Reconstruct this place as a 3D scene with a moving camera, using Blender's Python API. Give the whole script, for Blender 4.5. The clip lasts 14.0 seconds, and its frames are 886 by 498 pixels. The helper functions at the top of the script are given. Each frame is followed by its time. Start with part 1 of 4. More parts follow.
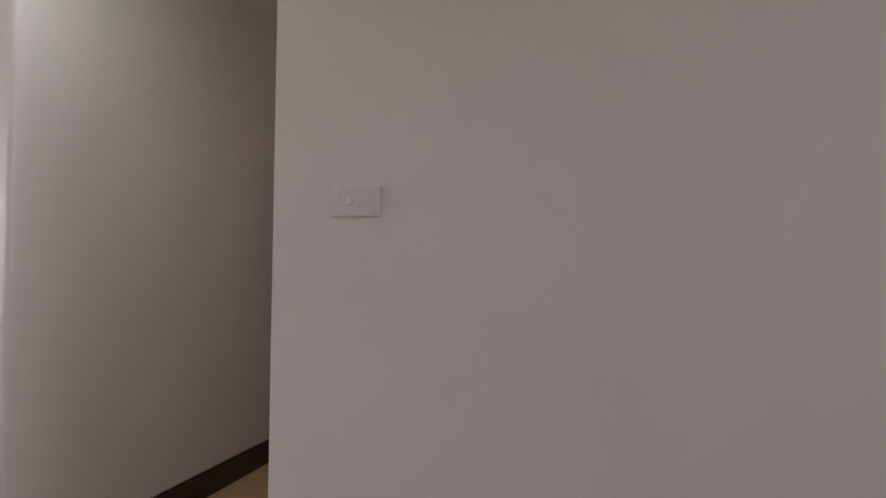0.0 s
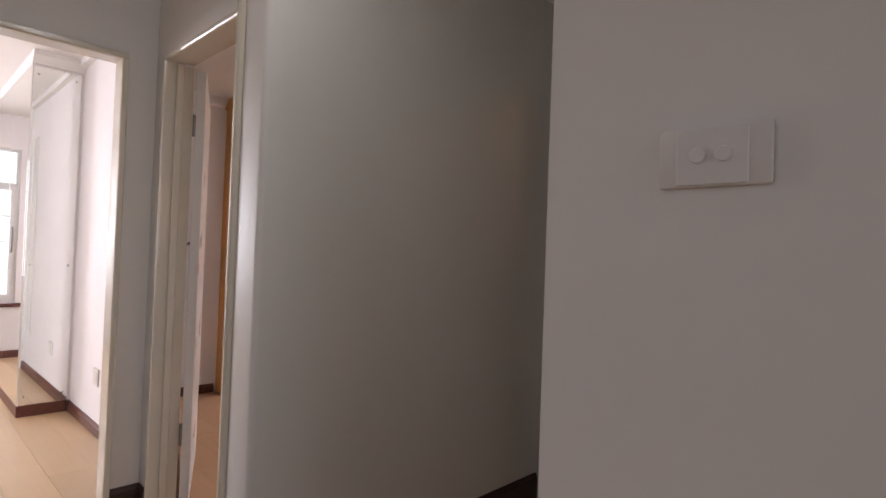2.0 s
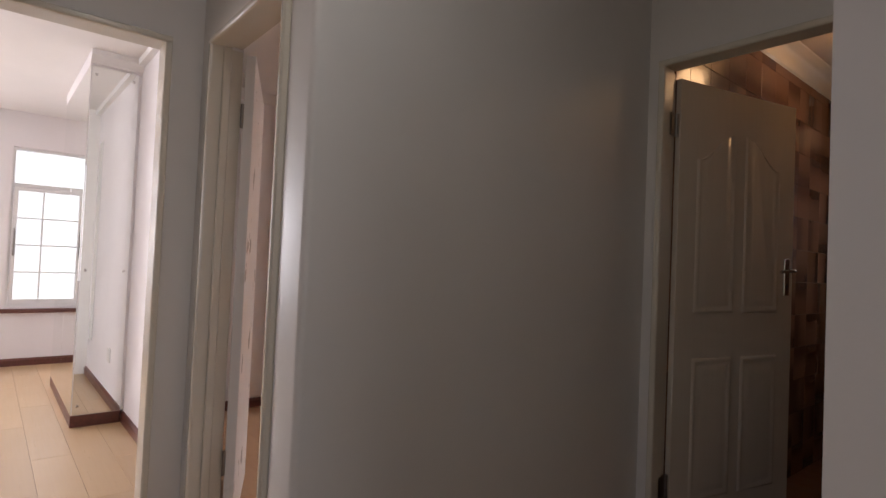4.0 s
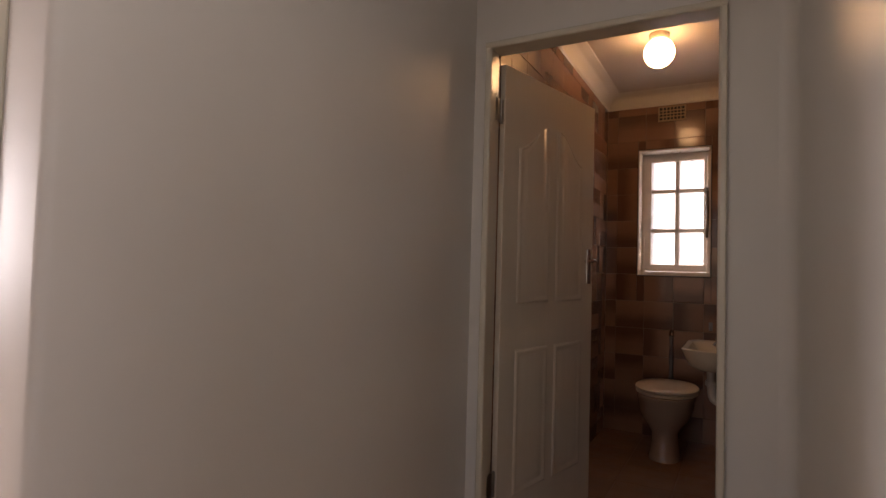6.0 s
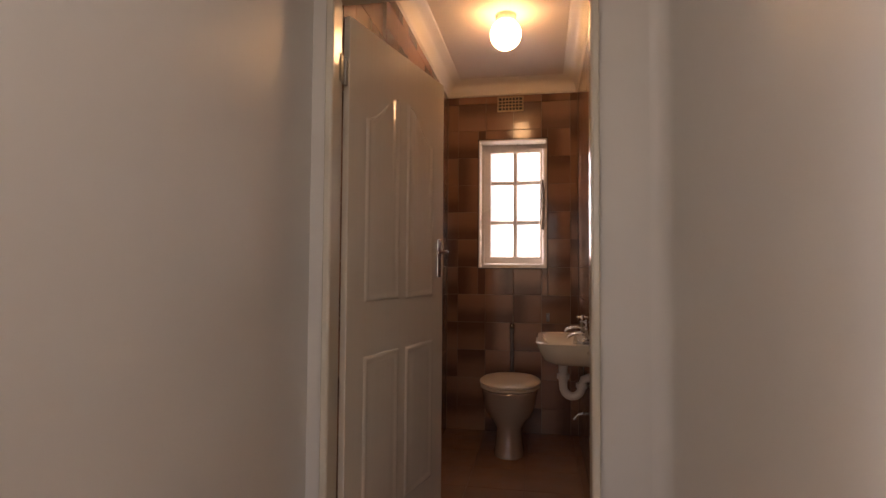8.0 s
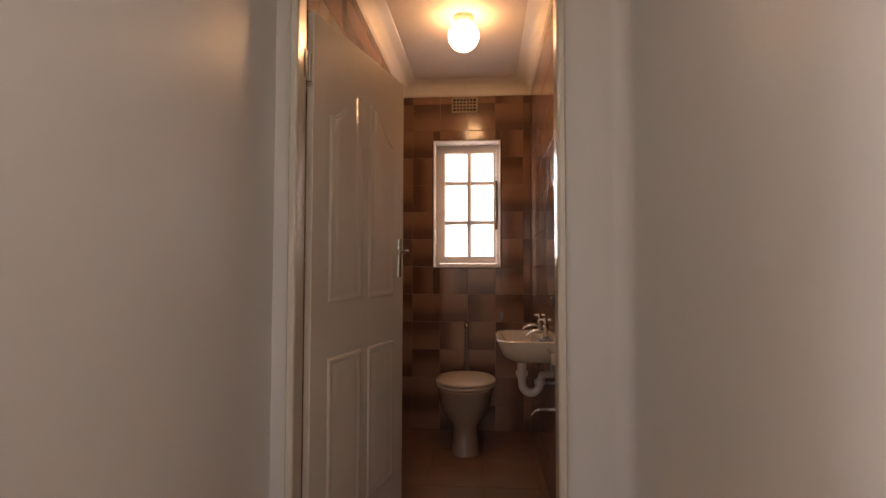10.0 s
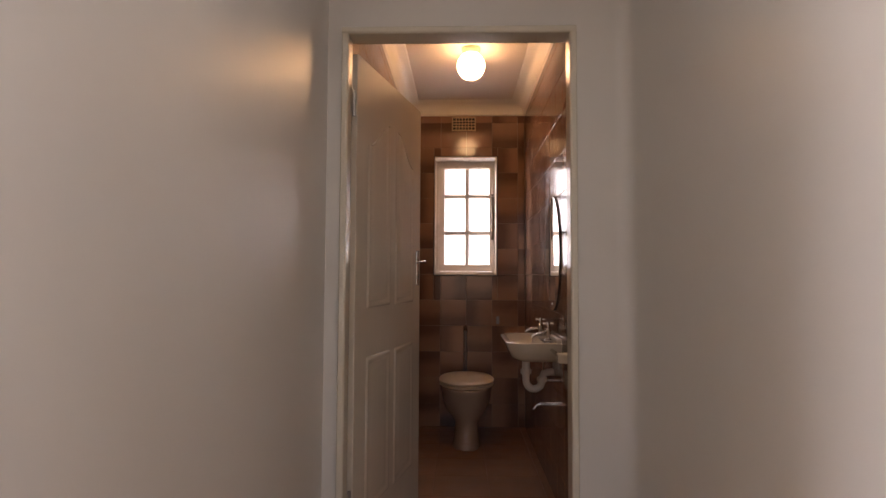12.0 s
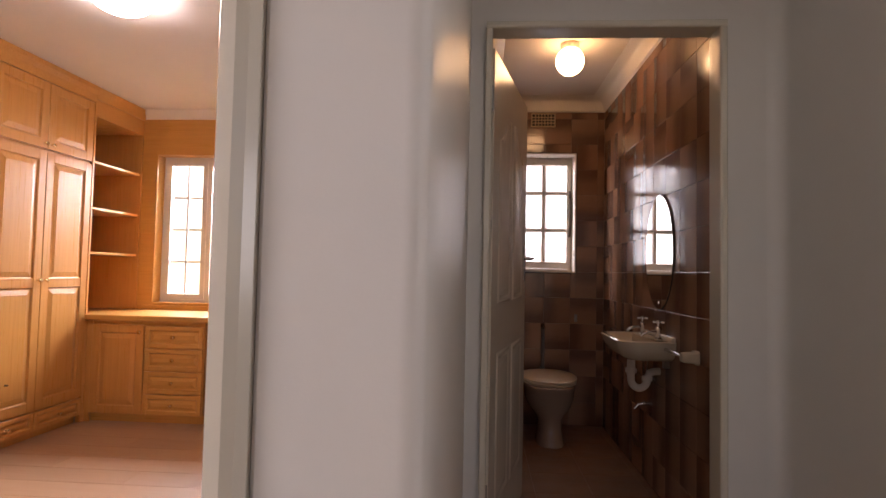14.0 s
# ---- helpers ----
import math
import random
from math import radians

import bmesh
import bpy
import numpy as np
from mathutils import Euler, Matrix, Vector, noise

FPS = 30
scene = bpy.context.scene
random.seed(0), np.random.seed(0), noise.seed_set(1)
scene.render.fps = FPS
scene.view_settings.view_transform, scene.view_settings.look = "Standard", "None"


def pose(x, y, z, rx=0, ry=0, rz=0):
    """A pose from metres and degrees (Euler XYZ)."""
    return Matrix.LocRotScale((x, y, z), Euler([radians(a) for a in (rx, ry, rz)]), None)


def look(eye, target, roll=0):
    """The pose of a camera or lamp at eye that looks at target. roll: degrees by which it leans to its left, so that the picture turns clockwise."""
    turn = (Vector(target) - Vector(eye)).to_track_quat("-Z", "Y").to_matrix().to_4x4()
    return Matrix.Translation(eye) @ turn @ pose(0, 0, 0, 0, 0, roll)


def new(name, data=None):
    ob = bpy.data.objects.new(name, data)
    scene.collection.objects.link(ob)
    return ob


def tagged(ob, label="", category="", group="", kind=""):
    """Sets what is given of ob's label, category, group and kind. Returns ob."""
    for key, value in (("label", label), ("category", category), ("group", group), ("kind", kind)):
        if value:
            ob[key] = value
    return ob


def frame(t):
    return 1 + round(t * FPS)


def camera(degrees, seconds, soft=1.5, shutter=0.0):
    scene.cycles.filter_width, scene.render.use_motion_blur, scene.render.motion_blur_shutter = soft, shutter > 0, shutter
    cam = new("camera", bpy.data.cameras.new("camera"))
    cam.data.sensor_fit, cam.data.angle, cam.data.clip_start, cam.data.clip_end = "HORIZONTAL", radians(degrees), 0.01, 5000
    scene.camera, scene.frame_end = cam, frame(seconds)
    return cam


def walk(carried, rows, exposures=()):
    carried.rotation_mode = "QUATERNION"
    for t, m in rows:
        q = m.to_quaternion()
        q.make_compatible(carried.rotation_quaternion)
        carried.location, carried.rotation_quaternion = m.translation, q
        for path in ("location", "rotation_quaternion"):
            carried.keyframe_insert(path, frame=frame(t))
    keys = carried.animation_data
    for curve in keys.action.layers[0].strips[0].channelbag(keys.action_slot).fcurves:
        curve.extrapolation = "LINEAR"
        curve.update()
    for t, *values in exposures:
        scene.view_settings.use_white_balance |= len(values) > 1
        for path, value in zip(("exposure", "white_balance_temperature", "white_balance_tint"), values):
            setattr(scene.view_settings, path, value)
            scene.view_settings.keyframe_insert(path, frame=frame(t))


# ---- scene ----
cam = camera(77.9, 14.0)

PATH = [
    (0, (1.904, -2.841, 1.201), (1.275, -0.943, 1.234), 0.80),
    (0.5, (1.807, -2.680, 1.202), (0.950, -0.874, 1.235), 0.95),
    (1, (1.654, -2.529, 1.213), (0.570, -0.849, 1.237), 1.02),
    (1.5, (1.579, -2.459, 1.196), (0.318, -0.907, 1.233), 1.90),
    (2, (1.527, -2.365, 1.199), (0.133, -0.931, 1.233), 2.08),
    (4.5, (1.124, -2.123, 1.195), (-0.413, -0.845, 1.250), 2.48),
    (5, (1.051, -2.085, 1.182), (-0.347, -0.655, 1.240), 2.17),
    (5.5, (0.958, -2.042, 1.178), (-0.200, -0.413, 1.250), 1.75),
    (6, (0.909, -2.008, 1.161), (-0.042, -0.251, 1.240), 1.61),
    (6.5, (0.871, -1.992, 1.136), (0.120, -0.141, 1.233), 1.07),
    (7, (0.784, -1.934, 1.167), (0.204, -0.022, 1.250), 0.96),
    (7.5, (0.727, -1.850, 1.146), (0.288, 0.099, 1.236), 0.46),
    (8, (0.705, -1.686, 1.141), (0.344, 0.279, 1.223), 0.42),
    (10.5, (0.619, -1.711, 1.135), (0.490, 0.283, 1.222), 0.38),
    (11, (0.608, -1.818, 1.129), (0.501, 0.177, 1.225), 0.65),
    (11.5, (0.547, -1.936, 1.136), (0.466, 0.060, 1.237), 0.12),
    (12, (0.442, -2.003, 1.161), (0.379, -0.006, 1.260), 0.29),
    (12.5, (0.354, -2.059, 1.173), (0.286, -0.062, 1.267), 0.84),
    (13, (0.259, -2.087, 1.165), (0.167, -0.092, 1.257), 1.02),
    (13.5, (0.131, -2.079, 1.150), (0.003, -0.085, 1.238), 1.51),
    (14, (-0.018, -2.020, 1.149), (-0.150, -0.026, 1.236), 1.20),
]

# ---- light ----
EXPO = [(0, 0.0, 6350, 20), (0.5, -0.05, 6550, 22), (1, -0.1, 6500, 21), (2, -0.37, 6500, 21), (4.5, -0.72, 6650, 21), (5, -0.6, 7200, 26), (6.5, 0.2, 7300, 27), (7.5, 0.6, 7450, 28), (11, 0.65, 7300, 28),
        (12.5, 0.5, 7000, 26), (13, 0.4, 7000, 26), (14, 0.1, 6800, 26)]
walk(cam, [(t, look(eye, target, roll)) for t, eye, target, roll in PATH], EXPO)

world = bpy.data.worlds.new("sky")
scene.world = world
world.use_nodes = True
wn = world.node_tree.nodes
sky = wn.new("ShaderNodeTexSky")
sky.sky_type = 'NISHITA'
sky.sun_disc = False
sky.sun_elevation, sky.sun_rotation = radians(52), radians(200)
world.node_tree.links.new(sky.outputs[0], wn["Background"].inputs[0])
wn["Background"].inputs[1].default_value = 0.10

sun = new("sun", bpy.data.lights.new("sun", 'SUN'))
sun.data.energy, sun.data.angle, sun.data.color = 2.0, radians(0.6), (1.0, 0.95, 0.88)
sun.matrix_world = look((0, -20, 26), (0, 0, 0))


def area_lamp(name, eye, target, width, height, watts, color):
    lamp = new(name, bpy.data.lights.new(name, 'AREA'))
    lamp.data.shape, lamp.data.size, lamp.data.size_y = 'RECTANGLE', width, height
    lamp.data.energy, lamp.data.color = watts, color
    lamp.matrix_world = look(eye, target)
    return lamp


DAY = (0.93, 0.97, 1.0)
area_lamp("daylight_wc", (0.45, 3.2, 3.0), (0.45, 2.4, 1.6), 0.9, 0.9, 6, DAY)
area_lamp("daylight_bedroom", (-2.2, 4.0, 2.45), (-2.2, 1.0, 1.75), 2.0, 1.4, 500, DAY)
area_lamp("daylight_room", (-6.75, -2.06, 3.1), (-4.6, -2.06, 0.8), 1.0, 1.2, 105, DAY)
# two added fill lamps behind unseen openings, to brighten passage and room
area_lamp("fill_room_wide", (-5.95, -4.0, 1.5), (0, -3.0, 1.3), 1.5, 1.4, 140, DAY)
area_lamp("fill_room_south", (-3.4, -5.2, 1.5), (-3.0, 0, 1.3), 2.0, 1.4, 50, DAY)
area_lamp("daylight_passage_east", (4.75, -2.6, 1.6), (0, -2.6, 1.5), 1.2, 1.3, 18, DAY)
# weak fill added from behind the walker, no window known there
area_lamp("fill_passage_south", (0.6, -4.75, 1.55), (0.6, 0, 1.3), 2.4, 1.5, 2.0, DAY)


# ---- materials ----
def mat(name):
    m = bpy.data.materials.new(name)
    m.use_nodes = True
    nt = m.node_tree
    return m, nt, nt.nodes["Principled BSDF"]


def node(nt, kind, **inputs):
    n = nt.nodes.new(kind)
    for k, v in inputs.items():
        n.inputs[k].default_value = v
    return n


def noise_of(nt, scale, detail=4.0, rough=0.55, stretch=(1, 1, 1), coord="Object"):
    tc = nt.nodes.new("ShaderNodeTexCoord")
    mp = nt.nodes.new("ShaderNodeMapping")
    mp.inputs["Scale"].default_value = stretch
    nt.links.new(tc.outputs[coord], mp.inputs[0])
    n = node(nt, "ShaderNodeTexNoise", Scale=scale, Detail=detail, Roughness=rough)
    nt.links.new(mp.outputs[0], n.inputs["Vector"])
    return n.outputs["Fac"]


def ramp(nt, fac, stops):
    r = nt.nodes.new("ShaderNodeValToRGB")
    while len(r.color_ramp.elements) < len(stops):
        r.color_ramp.elements.new(0.5)
    for e, (p, c) in zip(r.color_ramp.elements, stops):
        e.position, e.color = p, (*c, 1)
    nt.links.new(fac, r.inputs[0])
    return r.outputs["Color"]


def spread(nt, fac, lo, hi):
    r = node(nt, "ShaderNodeMapRange")
    r.inputs["From Min"].default_value, r.inputs["From Max"].default_value = 0.3, 0.7
    r.inputs["To Min"].default_value, r.inputs["To Max"].default_value = lo, hi
    nt.links.new(fac, r.inputs["Value"])
    return r.outputs["Result"]


def bump(nt, b, fac, strength, dist):
    n = node(nt, "ShaderNodeBump", Strength=strength, Distance=dist)
    nt.links.new(fac, n.inputs["Height"])
    nt.links.new(n.outputs[0], b.inputs["Normal"])
    return n


def mixed(nt, a, b_, fac, mode='MIX'):
    m = nt.nodes.new("ShaderNodeMix")
    m.data_type, m.blend_type = 'RGBA', mode
    nt.links.new(a, m.inputs[6])
    nt.links.new(b_, m.inputs[7])
    if isinstance(fac, float):
        m.inputs[0].default_value = fac
    else:
        nt.links.new(fac, m.inputs[0])
    return m.outputs[2]


def paint(name, c, rough, spots=0.04, relief=0.15, size=260, coat=0.0):
    """Painted surface: slow blotches of tone and gloss, fine roller or brush relief."""
    m, nt, b = mat(name)
    slow = noise_of(nt, 1.7, 5)
    dark = tuple(v * (1 - spots * 2) for v in c)
    nt.links.new(ramp(nt, slow, [(0.3, dark), (0.7, c)]), b.inputs["Base Color"])
    nt.links.new(spread(nt, noise_of(nt, 6, 3), rough * 0.85, rough * 1.2), b.inputs["Roughness"])
    b.inputs["Coat Weight"].default_value = coat
    b.inputs["Coat Roughness"].default_value = 0.12
    bump(nt, b, noise_of(nt, size, 3), relief, 0.0006)
    return m


def brushed_wall(name, c, rough):
    """Enamelled plaster wall, slightly uneven."""
    m, nt, b = mat(name)
    nt.links.new(ramp(nt, noise_of(nt, 1.3, 6), [(0.3, tuple(v * 0.93 for v in c)), (0.7, c)]), b.inputs["Base Color"])
    nt.links.new(spread(nt, noise_of(nt, 2.5, 2), rough * 0.95, rough * 1.08), b.inputs["Roughness"])
    n1 = node(nt, "ShaderNodeBump", Strength=0.2, Distance=0.003)
    nt.links.new(noise_of(nt, 5, 1), n1.inputs["Height"])
    n2 = node(nt, "ShaderNodeBump", Strength=0.2, Distance=0.0006)
    nt.links.new(noise_of(nt, 240, 2), n2.inputs["Height"])
    nt.links.new(n1.outputs[0], n2.inputs["Normal"])
    nt.links.new(n2.outputs[0], b.inputs["Normal"])
    return m


def wood(name, light, dark, axis, rough=0.35, scale=1.0, per_object=0.0, pores=0.1):
    """Timber or timber-look laminate with grain along the axis."""
    m, nt, b = mat(name)
    st = [14.0, 14.0, 14.0]
    st["xyz".index(axis)] = 0.35
    grain = noise_of(nt, 3.2 * scale, 7, 0.62, st)
    fine = noise_of(nt, 9 * scale, 4, 0.6, st)
    slow = noise_of(nt, 1.4, 3)
    col = ramp(nt, grain, [(0.28, dark), (0.5, tuple((a + c) / 2 for a, c in zip(light, dark))), (0.72, light)])
    col = mixed(nt, col, ramp(nt, fine, [(0.35, (0.7, 0.7, 0.7)), (0.6, (1, 1, 1))]), pores, 'MULTIPLY')
    col = mixed(nt, col, ramp(nt, slow, [(0.3, (0.86, 0.84, 0.82)), (0.7, (1, 1, 1))]), 0.7, 'MULTIPLY')
    if per_object:
        oi = nt.nodes.new("ShaderNodeObjectInfo")
        col = mixed(nt, col, ramp(nt, oi.outputs["Random"], [(0.0, (1 - per_object,) * 3), (1.0, (1, 1, 1))]), 1.0, 'MULTIPLY')
    nt.links.new(col, b.inputs["Base Color"])
    nt.links.new(spread(nt, fine, rough * 0.85, rough * 1.2), b.inputs["Roughness"])
    bump(nt, b, fine, 0.04, 0.0006)
    return m


def plain(name, c, rough, metal=0.0, vary=0.1, scale=30):
    m, nt, b = mat(name)
    nt.links.new(ramp(nt, noise_of(nt, scale, 4), [(0.3, tuple(v * (1 - vary) for v in c)), (0.7, c)]), b.inputs["Base Color"])
    nt.links.new(spread(nt, noise_of(nt, scale * 2, 3), rough * 0.8, rough * 1.25), b.inputs["Roughness"])
    b.inputs["Metallic"].default_value = metal
    return m


def glass(name, frosted):
    m, nt, b = mat(name)
    out = nt.nodes["Material Output"]
    gl = node(nt, "ShaderNodeBsdfGlossy", Roughness=0.02)
    mix = nt.nodes.new("ShaderNodeMixShader")
    if frosted:
        tr = nt.nodes.new("ShaderNodeBsdfTranslucent")
        tr.inputs[0].default_value = (0.93, 0.95, 0.97, 1)
        bn = node(nt, "ShaderNodeBump", Strength=0.8, Distance=0.004)
        vo = node(nt, "ShaderNodeTexVoronoi", Scale=90.0)
        tc = nt.nodes.new("ShaderNodeTexCoord")
        nt.links.new(tc.outputs["Object"], vo.inputs["Vector"])
        nt.links.new(vo.outputs["Distance"], bn.inputs["Height"])
        nt.links.new(bn.outputs[0], tr.inputs["Normal"])
        nt.links.new(bn.outputs[0], gl.inputs["Normal"])
    else:
        tr = nt.nodes.new("ShaderNodeBsdfTransparent")
        tr.inputs[0].default_value = (0.96, 0.98, 0.97, 1)
    mix.inputs[0].default_value = 0.06
    nt.links.new(tr.outputs[0], mix.inputs[1])
    nt.links.new(gl.outputs[0], mix.inputs[2])
    nt.links.new(mix.outputs[0], out.inputs[0])
    nt.nodes.remove(b)
    return m


def glow(name, c, strength):
    m, nt, b = mat(name)
    b.inputs["Base Color"].default_value = (0.9, 0.88, 0.84, 1)
    b.inputs["Roughness"].default_value = 0.25
    b.inputs["Emission Color"].default_value = (*c, 1)
    b.inputs["Emission Strength"].default_value = strength
    return m


def tile_material(name, light, dark):
    """Glazed tile shaded from light to dark across its face, by its own coordinates."""
    m, nt, b = mat(name)
    uv = nt.nodes.new("ShaderNodeUVMap")
    sep = nt.nodes.new("ShaderNodeSeparateXYZ")
    nt.links.new(uv.outputs[0], sep.inputs[0])
    mott = noise_of(nt, 9, 5)
    add = node(nt, "ShaderNodeMath")
    add.operation = 'MULTIPLY_ADD'
    nt.links.new(mott, add.inputs[0])
    add.inputs[1].default_value = 0.35
    nt.links.new(sep.outputs["X"], add.inputs[2])
    mid = tuple(a * 0.72 + c * 0.28 for a, c in zip(light, dark))
    col = ramp(nt, add.outputs[0], [(0.05, light), (0.62, mid), (0.95, dark), (1.0, dark)])
    oi = nt.nodes.new("ShaderNodeObjectInfo")
    col = mixed(nt, col, ramp(nt, oi.outputs["Random"], [(0.0, (0.84, 0.83, 0.82)), (1.0, (1, 1, 1))]), 1.0, 'MULTIPLY')
    nt.links.new(col, b.inputs["Base Color"])
    nt.links.new(spread(nt, noise_of(nt, 14, 3), 0.07, 0.16), b.inputs["Roughness"])
    b.inputs["Specular IOR Level"].default_value = 0.4
    bump(nt, b, noise_of(nt, 16, 2), 0.1, 0.002)
    return m


M_WALL = brushed_wall("wall_enamel", (0.72, 0.695, 0.66), 0.37)
M_ROOM = paint("room_wall_paint", (0.80, 0.77, 0.77), 0.6, 0.02)
M_CEIL = paint("ceiling_paint", (0.82, 0.80, 0.78), 0.75, 0.02)
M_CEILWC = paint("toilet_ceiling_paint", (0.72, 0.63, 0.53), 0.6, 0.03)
M_COVE = paint("cornice_paint", (0.80, 0.74, 0.64), 0.35, 0.03)
M_FRAME = paint("frame_enamel", (0.68, 0.63, 0.53), 0.22, 0.05, 0.25, 120, 0.3)
M_DOOR = wood("door_enamel", (0.72, 0.66, 0.56), (0.695, 0.635, 0.535), 'z', 0.22, 1.0, 0.0, 0.08)
M_WHITE = paint("white_gloss", (0.78, 0.77, 0.75), 0.3, 0.03)
M_WINCREAM = paint("window_cream", (0.66, 0.58, 0.50), 0.3, 0.03)
M_SKIRT = wood("dark_skirting", (0.06, 0.03, 0.022), (0.03, 0.015, 0.012), 'x', 0.3)
M_SKIRT_Y = wood("dark_skirting_y", (0.06, 0.03, 0.022), (0.03, 0.015, 0.012), 'y', 0.3)
M_REDWOOD = wood("mahogany_stain", (0.16, 0.05, 0.035), (0.09, 0.03, 0.022), 'x', 0.35)
M_OAK_Z = wood("oak_upright", (0.70, 0.345, 0.092), (0.63, 0.29, 0.075), 'z', 0.3)
M_OAK_Y = wood("oak_along", (0.70, 0.345, 0.092), (0.63, 0.29, 0.075), 'y', 0.3)
M_OAK_X = wood("oak_across", (0.71, 0.37, 0.098), (0.645, 0.32, 0.08), 'x', 0.3)
M_PLANK = wood("laminate_plank", (0.54, 0.33, 0.195), (0.505, 0.30, 0.172), 'x', 0.38, 0.8, 0.12, 0.06)
M_PLANK2 = wood("laminate_plank_light", (0.66, 0.455, 0.26), (0.63, 0.425, 0.238), 'x', 0.32, 0.8, 0.10, 0.06)
M_TILE = tile_material("glazed_tile", (0.335, 0.185, 0.115), (0.158, 0.080, 0.054))
M_GROUT = plain("grout", (0.36, 0.27, 0.2), 0.9)
M_FLOORGROUT = plain("floor_grout", (0.15, 0.075, 0.042), 0.8)
M_FLOORTILE = plain("floor_tile", (0.25, 0.12, 0.06), 0.35, 0, 0.35, 7)
# toilet ceramic with the shade low in the room put into its colour
M_BEIGE_SHADED = plain("beige_ceramic_shaded", (0.36, 0.245, 0.175), 0.12, 0, 0.04, 5)
M_CERAMIC = plain("ceramic", (0.62, 0.53, 0.41), 0.08, 0, 0.03, 5)
M_SEAT = plain("seat_plastic", (0.60, 0.47, 0.32), 0.38, 0, 0.05, 5)
M_CHROME = plain("chrome", (0.62, 0.60, 0.58), 0.16, 1.0, 0.15)
M_STEEL = plain("dull_steel", (0.30, 0.28, 0.26), 0.35, 1.0, 0.2)
M_BRONZE = plain("dark_bronze", (0.10, 0.065, 0.04), 0.4, 0.6, 0.2)
M_BRASS = plain("brass", (0.80, 0.62, 0.34), 0.22, 1.0, 0.1)
M_PVC = plain("white_pvc", (0.62, 0.55, 0.48), 0.4, 0, 0.05)
M_PLASTIC = plain("switch_plastic", (0.69, 0.66, 0.63), 0.35, 0, 0.04)
M_DARK = plain("dark_gap", (0.02, 0.016, 0.014), 0.8)
M_VENT = plain("vent_clay", (0.42, 0.29, 0.17), 0.5)
M_MIRROR = plain("mirror_silver", (0.88, 0.90, 0.89), 0.015, 1.0, 0.01, 3)
M_GLASS = glass("clear_glass", False)
M_FROST = glass("frosted_glass", True)
M_GLOBE = glow("globe_opal", (1.0, 0.62, 0.29), 16.2)
M_BOWL = glow("bowl_glass", (1.0, 0.93, 0.86), 32.0)
M_SPOT = glow("downlight_lens", (1.0, 0.95, 0.88), 4.0)
M_OUT = glow("bright_sky", (0.92, 0.96, 1.0), 1.5)
M_PASSAGE = glow("passage_diffuser", (0.95, 1.0, 0.95), 21.0)
M_GARDEN, g_nt, g_b = mat("bright_garden")
g_nt.links.new(ramp(g_nt, noise_of(g_nt, 2.6, 5), [(0.36, (0.42, 0.62, 0.44)), (0.5, (0.92, 0.96, 1.0))]), g_b.inputs["Emission Color"])
g_b.inputs["Emission Strength"].default_value = 1.4


# ---- helpers for building ----
def mesh_of(bm, name, material, smooth=False):
    me = bpy.data.meshes.new(name)
    bmesh.ops.recalc_face_normals(bm, faces=bm.faces)
    bm.to_mesh(me)
    bm.free()
    me.materials.append(material)
    if smooth:
        for p in me.polygons:
            p.use_smooth = True
        me.set_sharp_from_angle(angle=radians(38))
    return me


def part(name, bm, material, parent, label="", smooth=False, at=None):
    ob = new(name, mesh_of(bm, name, material, smooth))
    ob.parent = parent
    if at is not None:
        ob.matrix_local = at
    if label:
        tagged(ob, label=label)
    return ob


def solid(name, bm, material, label, category, kind="structure", smooth=False):
    return tagged(new(name, mesh_of(bm, name, material, smooth)), label, category, kind=kind)


def thing(name, m, label, category, group="", kind=""):
    ob = new(name)
    ob.matrix_world = m
    ob.empty_display_size = 0.1
    return tagged(ob, label, category, group, kind)


def add_box(bm, a, b, bevel=0.0, seg=1):
    lo = [min(u, v) for u, v in zip(a, b)]
    hi = [max(u, v) for u, v in zip(a, b)]
    vs = [bm.verts.new((x, y, z)) for x in (lo[0], hi[0]) for y in (lo[1], hi[1]) for z in (lo[2], hi[2])]
    q = [(0, 1, 3, 2), (4, 6, 7, 5), (0, 4, 5, 1), (2, 3, 7, 6), (0, 2, 6, 4), (1, 5, 7, 3)]
    fs = [bm.faces.new([vs[i] for i in f]) for f in q]
    if bevel:
        es = list({e for f in fs for e in f.edges})
        bmesh.ops.bevel(bm, geom=es, offset=bevel, segments=seg, affect='EDGES', profile=0.5)
    return bm


def box(a, b, bevel=0.0, seg=1):
    return add_box(bmesh.new(), a, b, bevel, seg)


def boxes(items, bevel=0.0):
    bm = bmesh.new()
    for a, b in items:
        add_box(bm, a, b)
    if bevel:
        bmesh.ops.bevel(bm, geom=list(bm.edges), offset=bevel, segments=1, affect='EDGES')
    return bm


def lathe(profile, n=32, sx=1.0, sy=1.0, bm=None):
    """Turned about z from (radius, height) pairs."""
    bm = bm or bmesh.new()
    rings = []
    for r, z in profile:
        if r < 1e-6:
            rings.append([bm.verts.new((0, 0, z))])
        else:
            rings.append([bm.verts.new((sx * r * math.cos(2 * math.pi * i / n), sy * r * math.sin(2 * math.pi * i / n), z)) for i in range(n)])
    for a, b in zip(rings, rings[1:]):
        for i in range(n):
            j = (i + 1) % n
            f = [a[i % len(a)], a[j % len(a)], b[j % len(b)], b[i % len(b)]]
            f = list(dict.fromkeys(f))
            if len(f) > 2:
                bm.faces.new(f)
    return bm


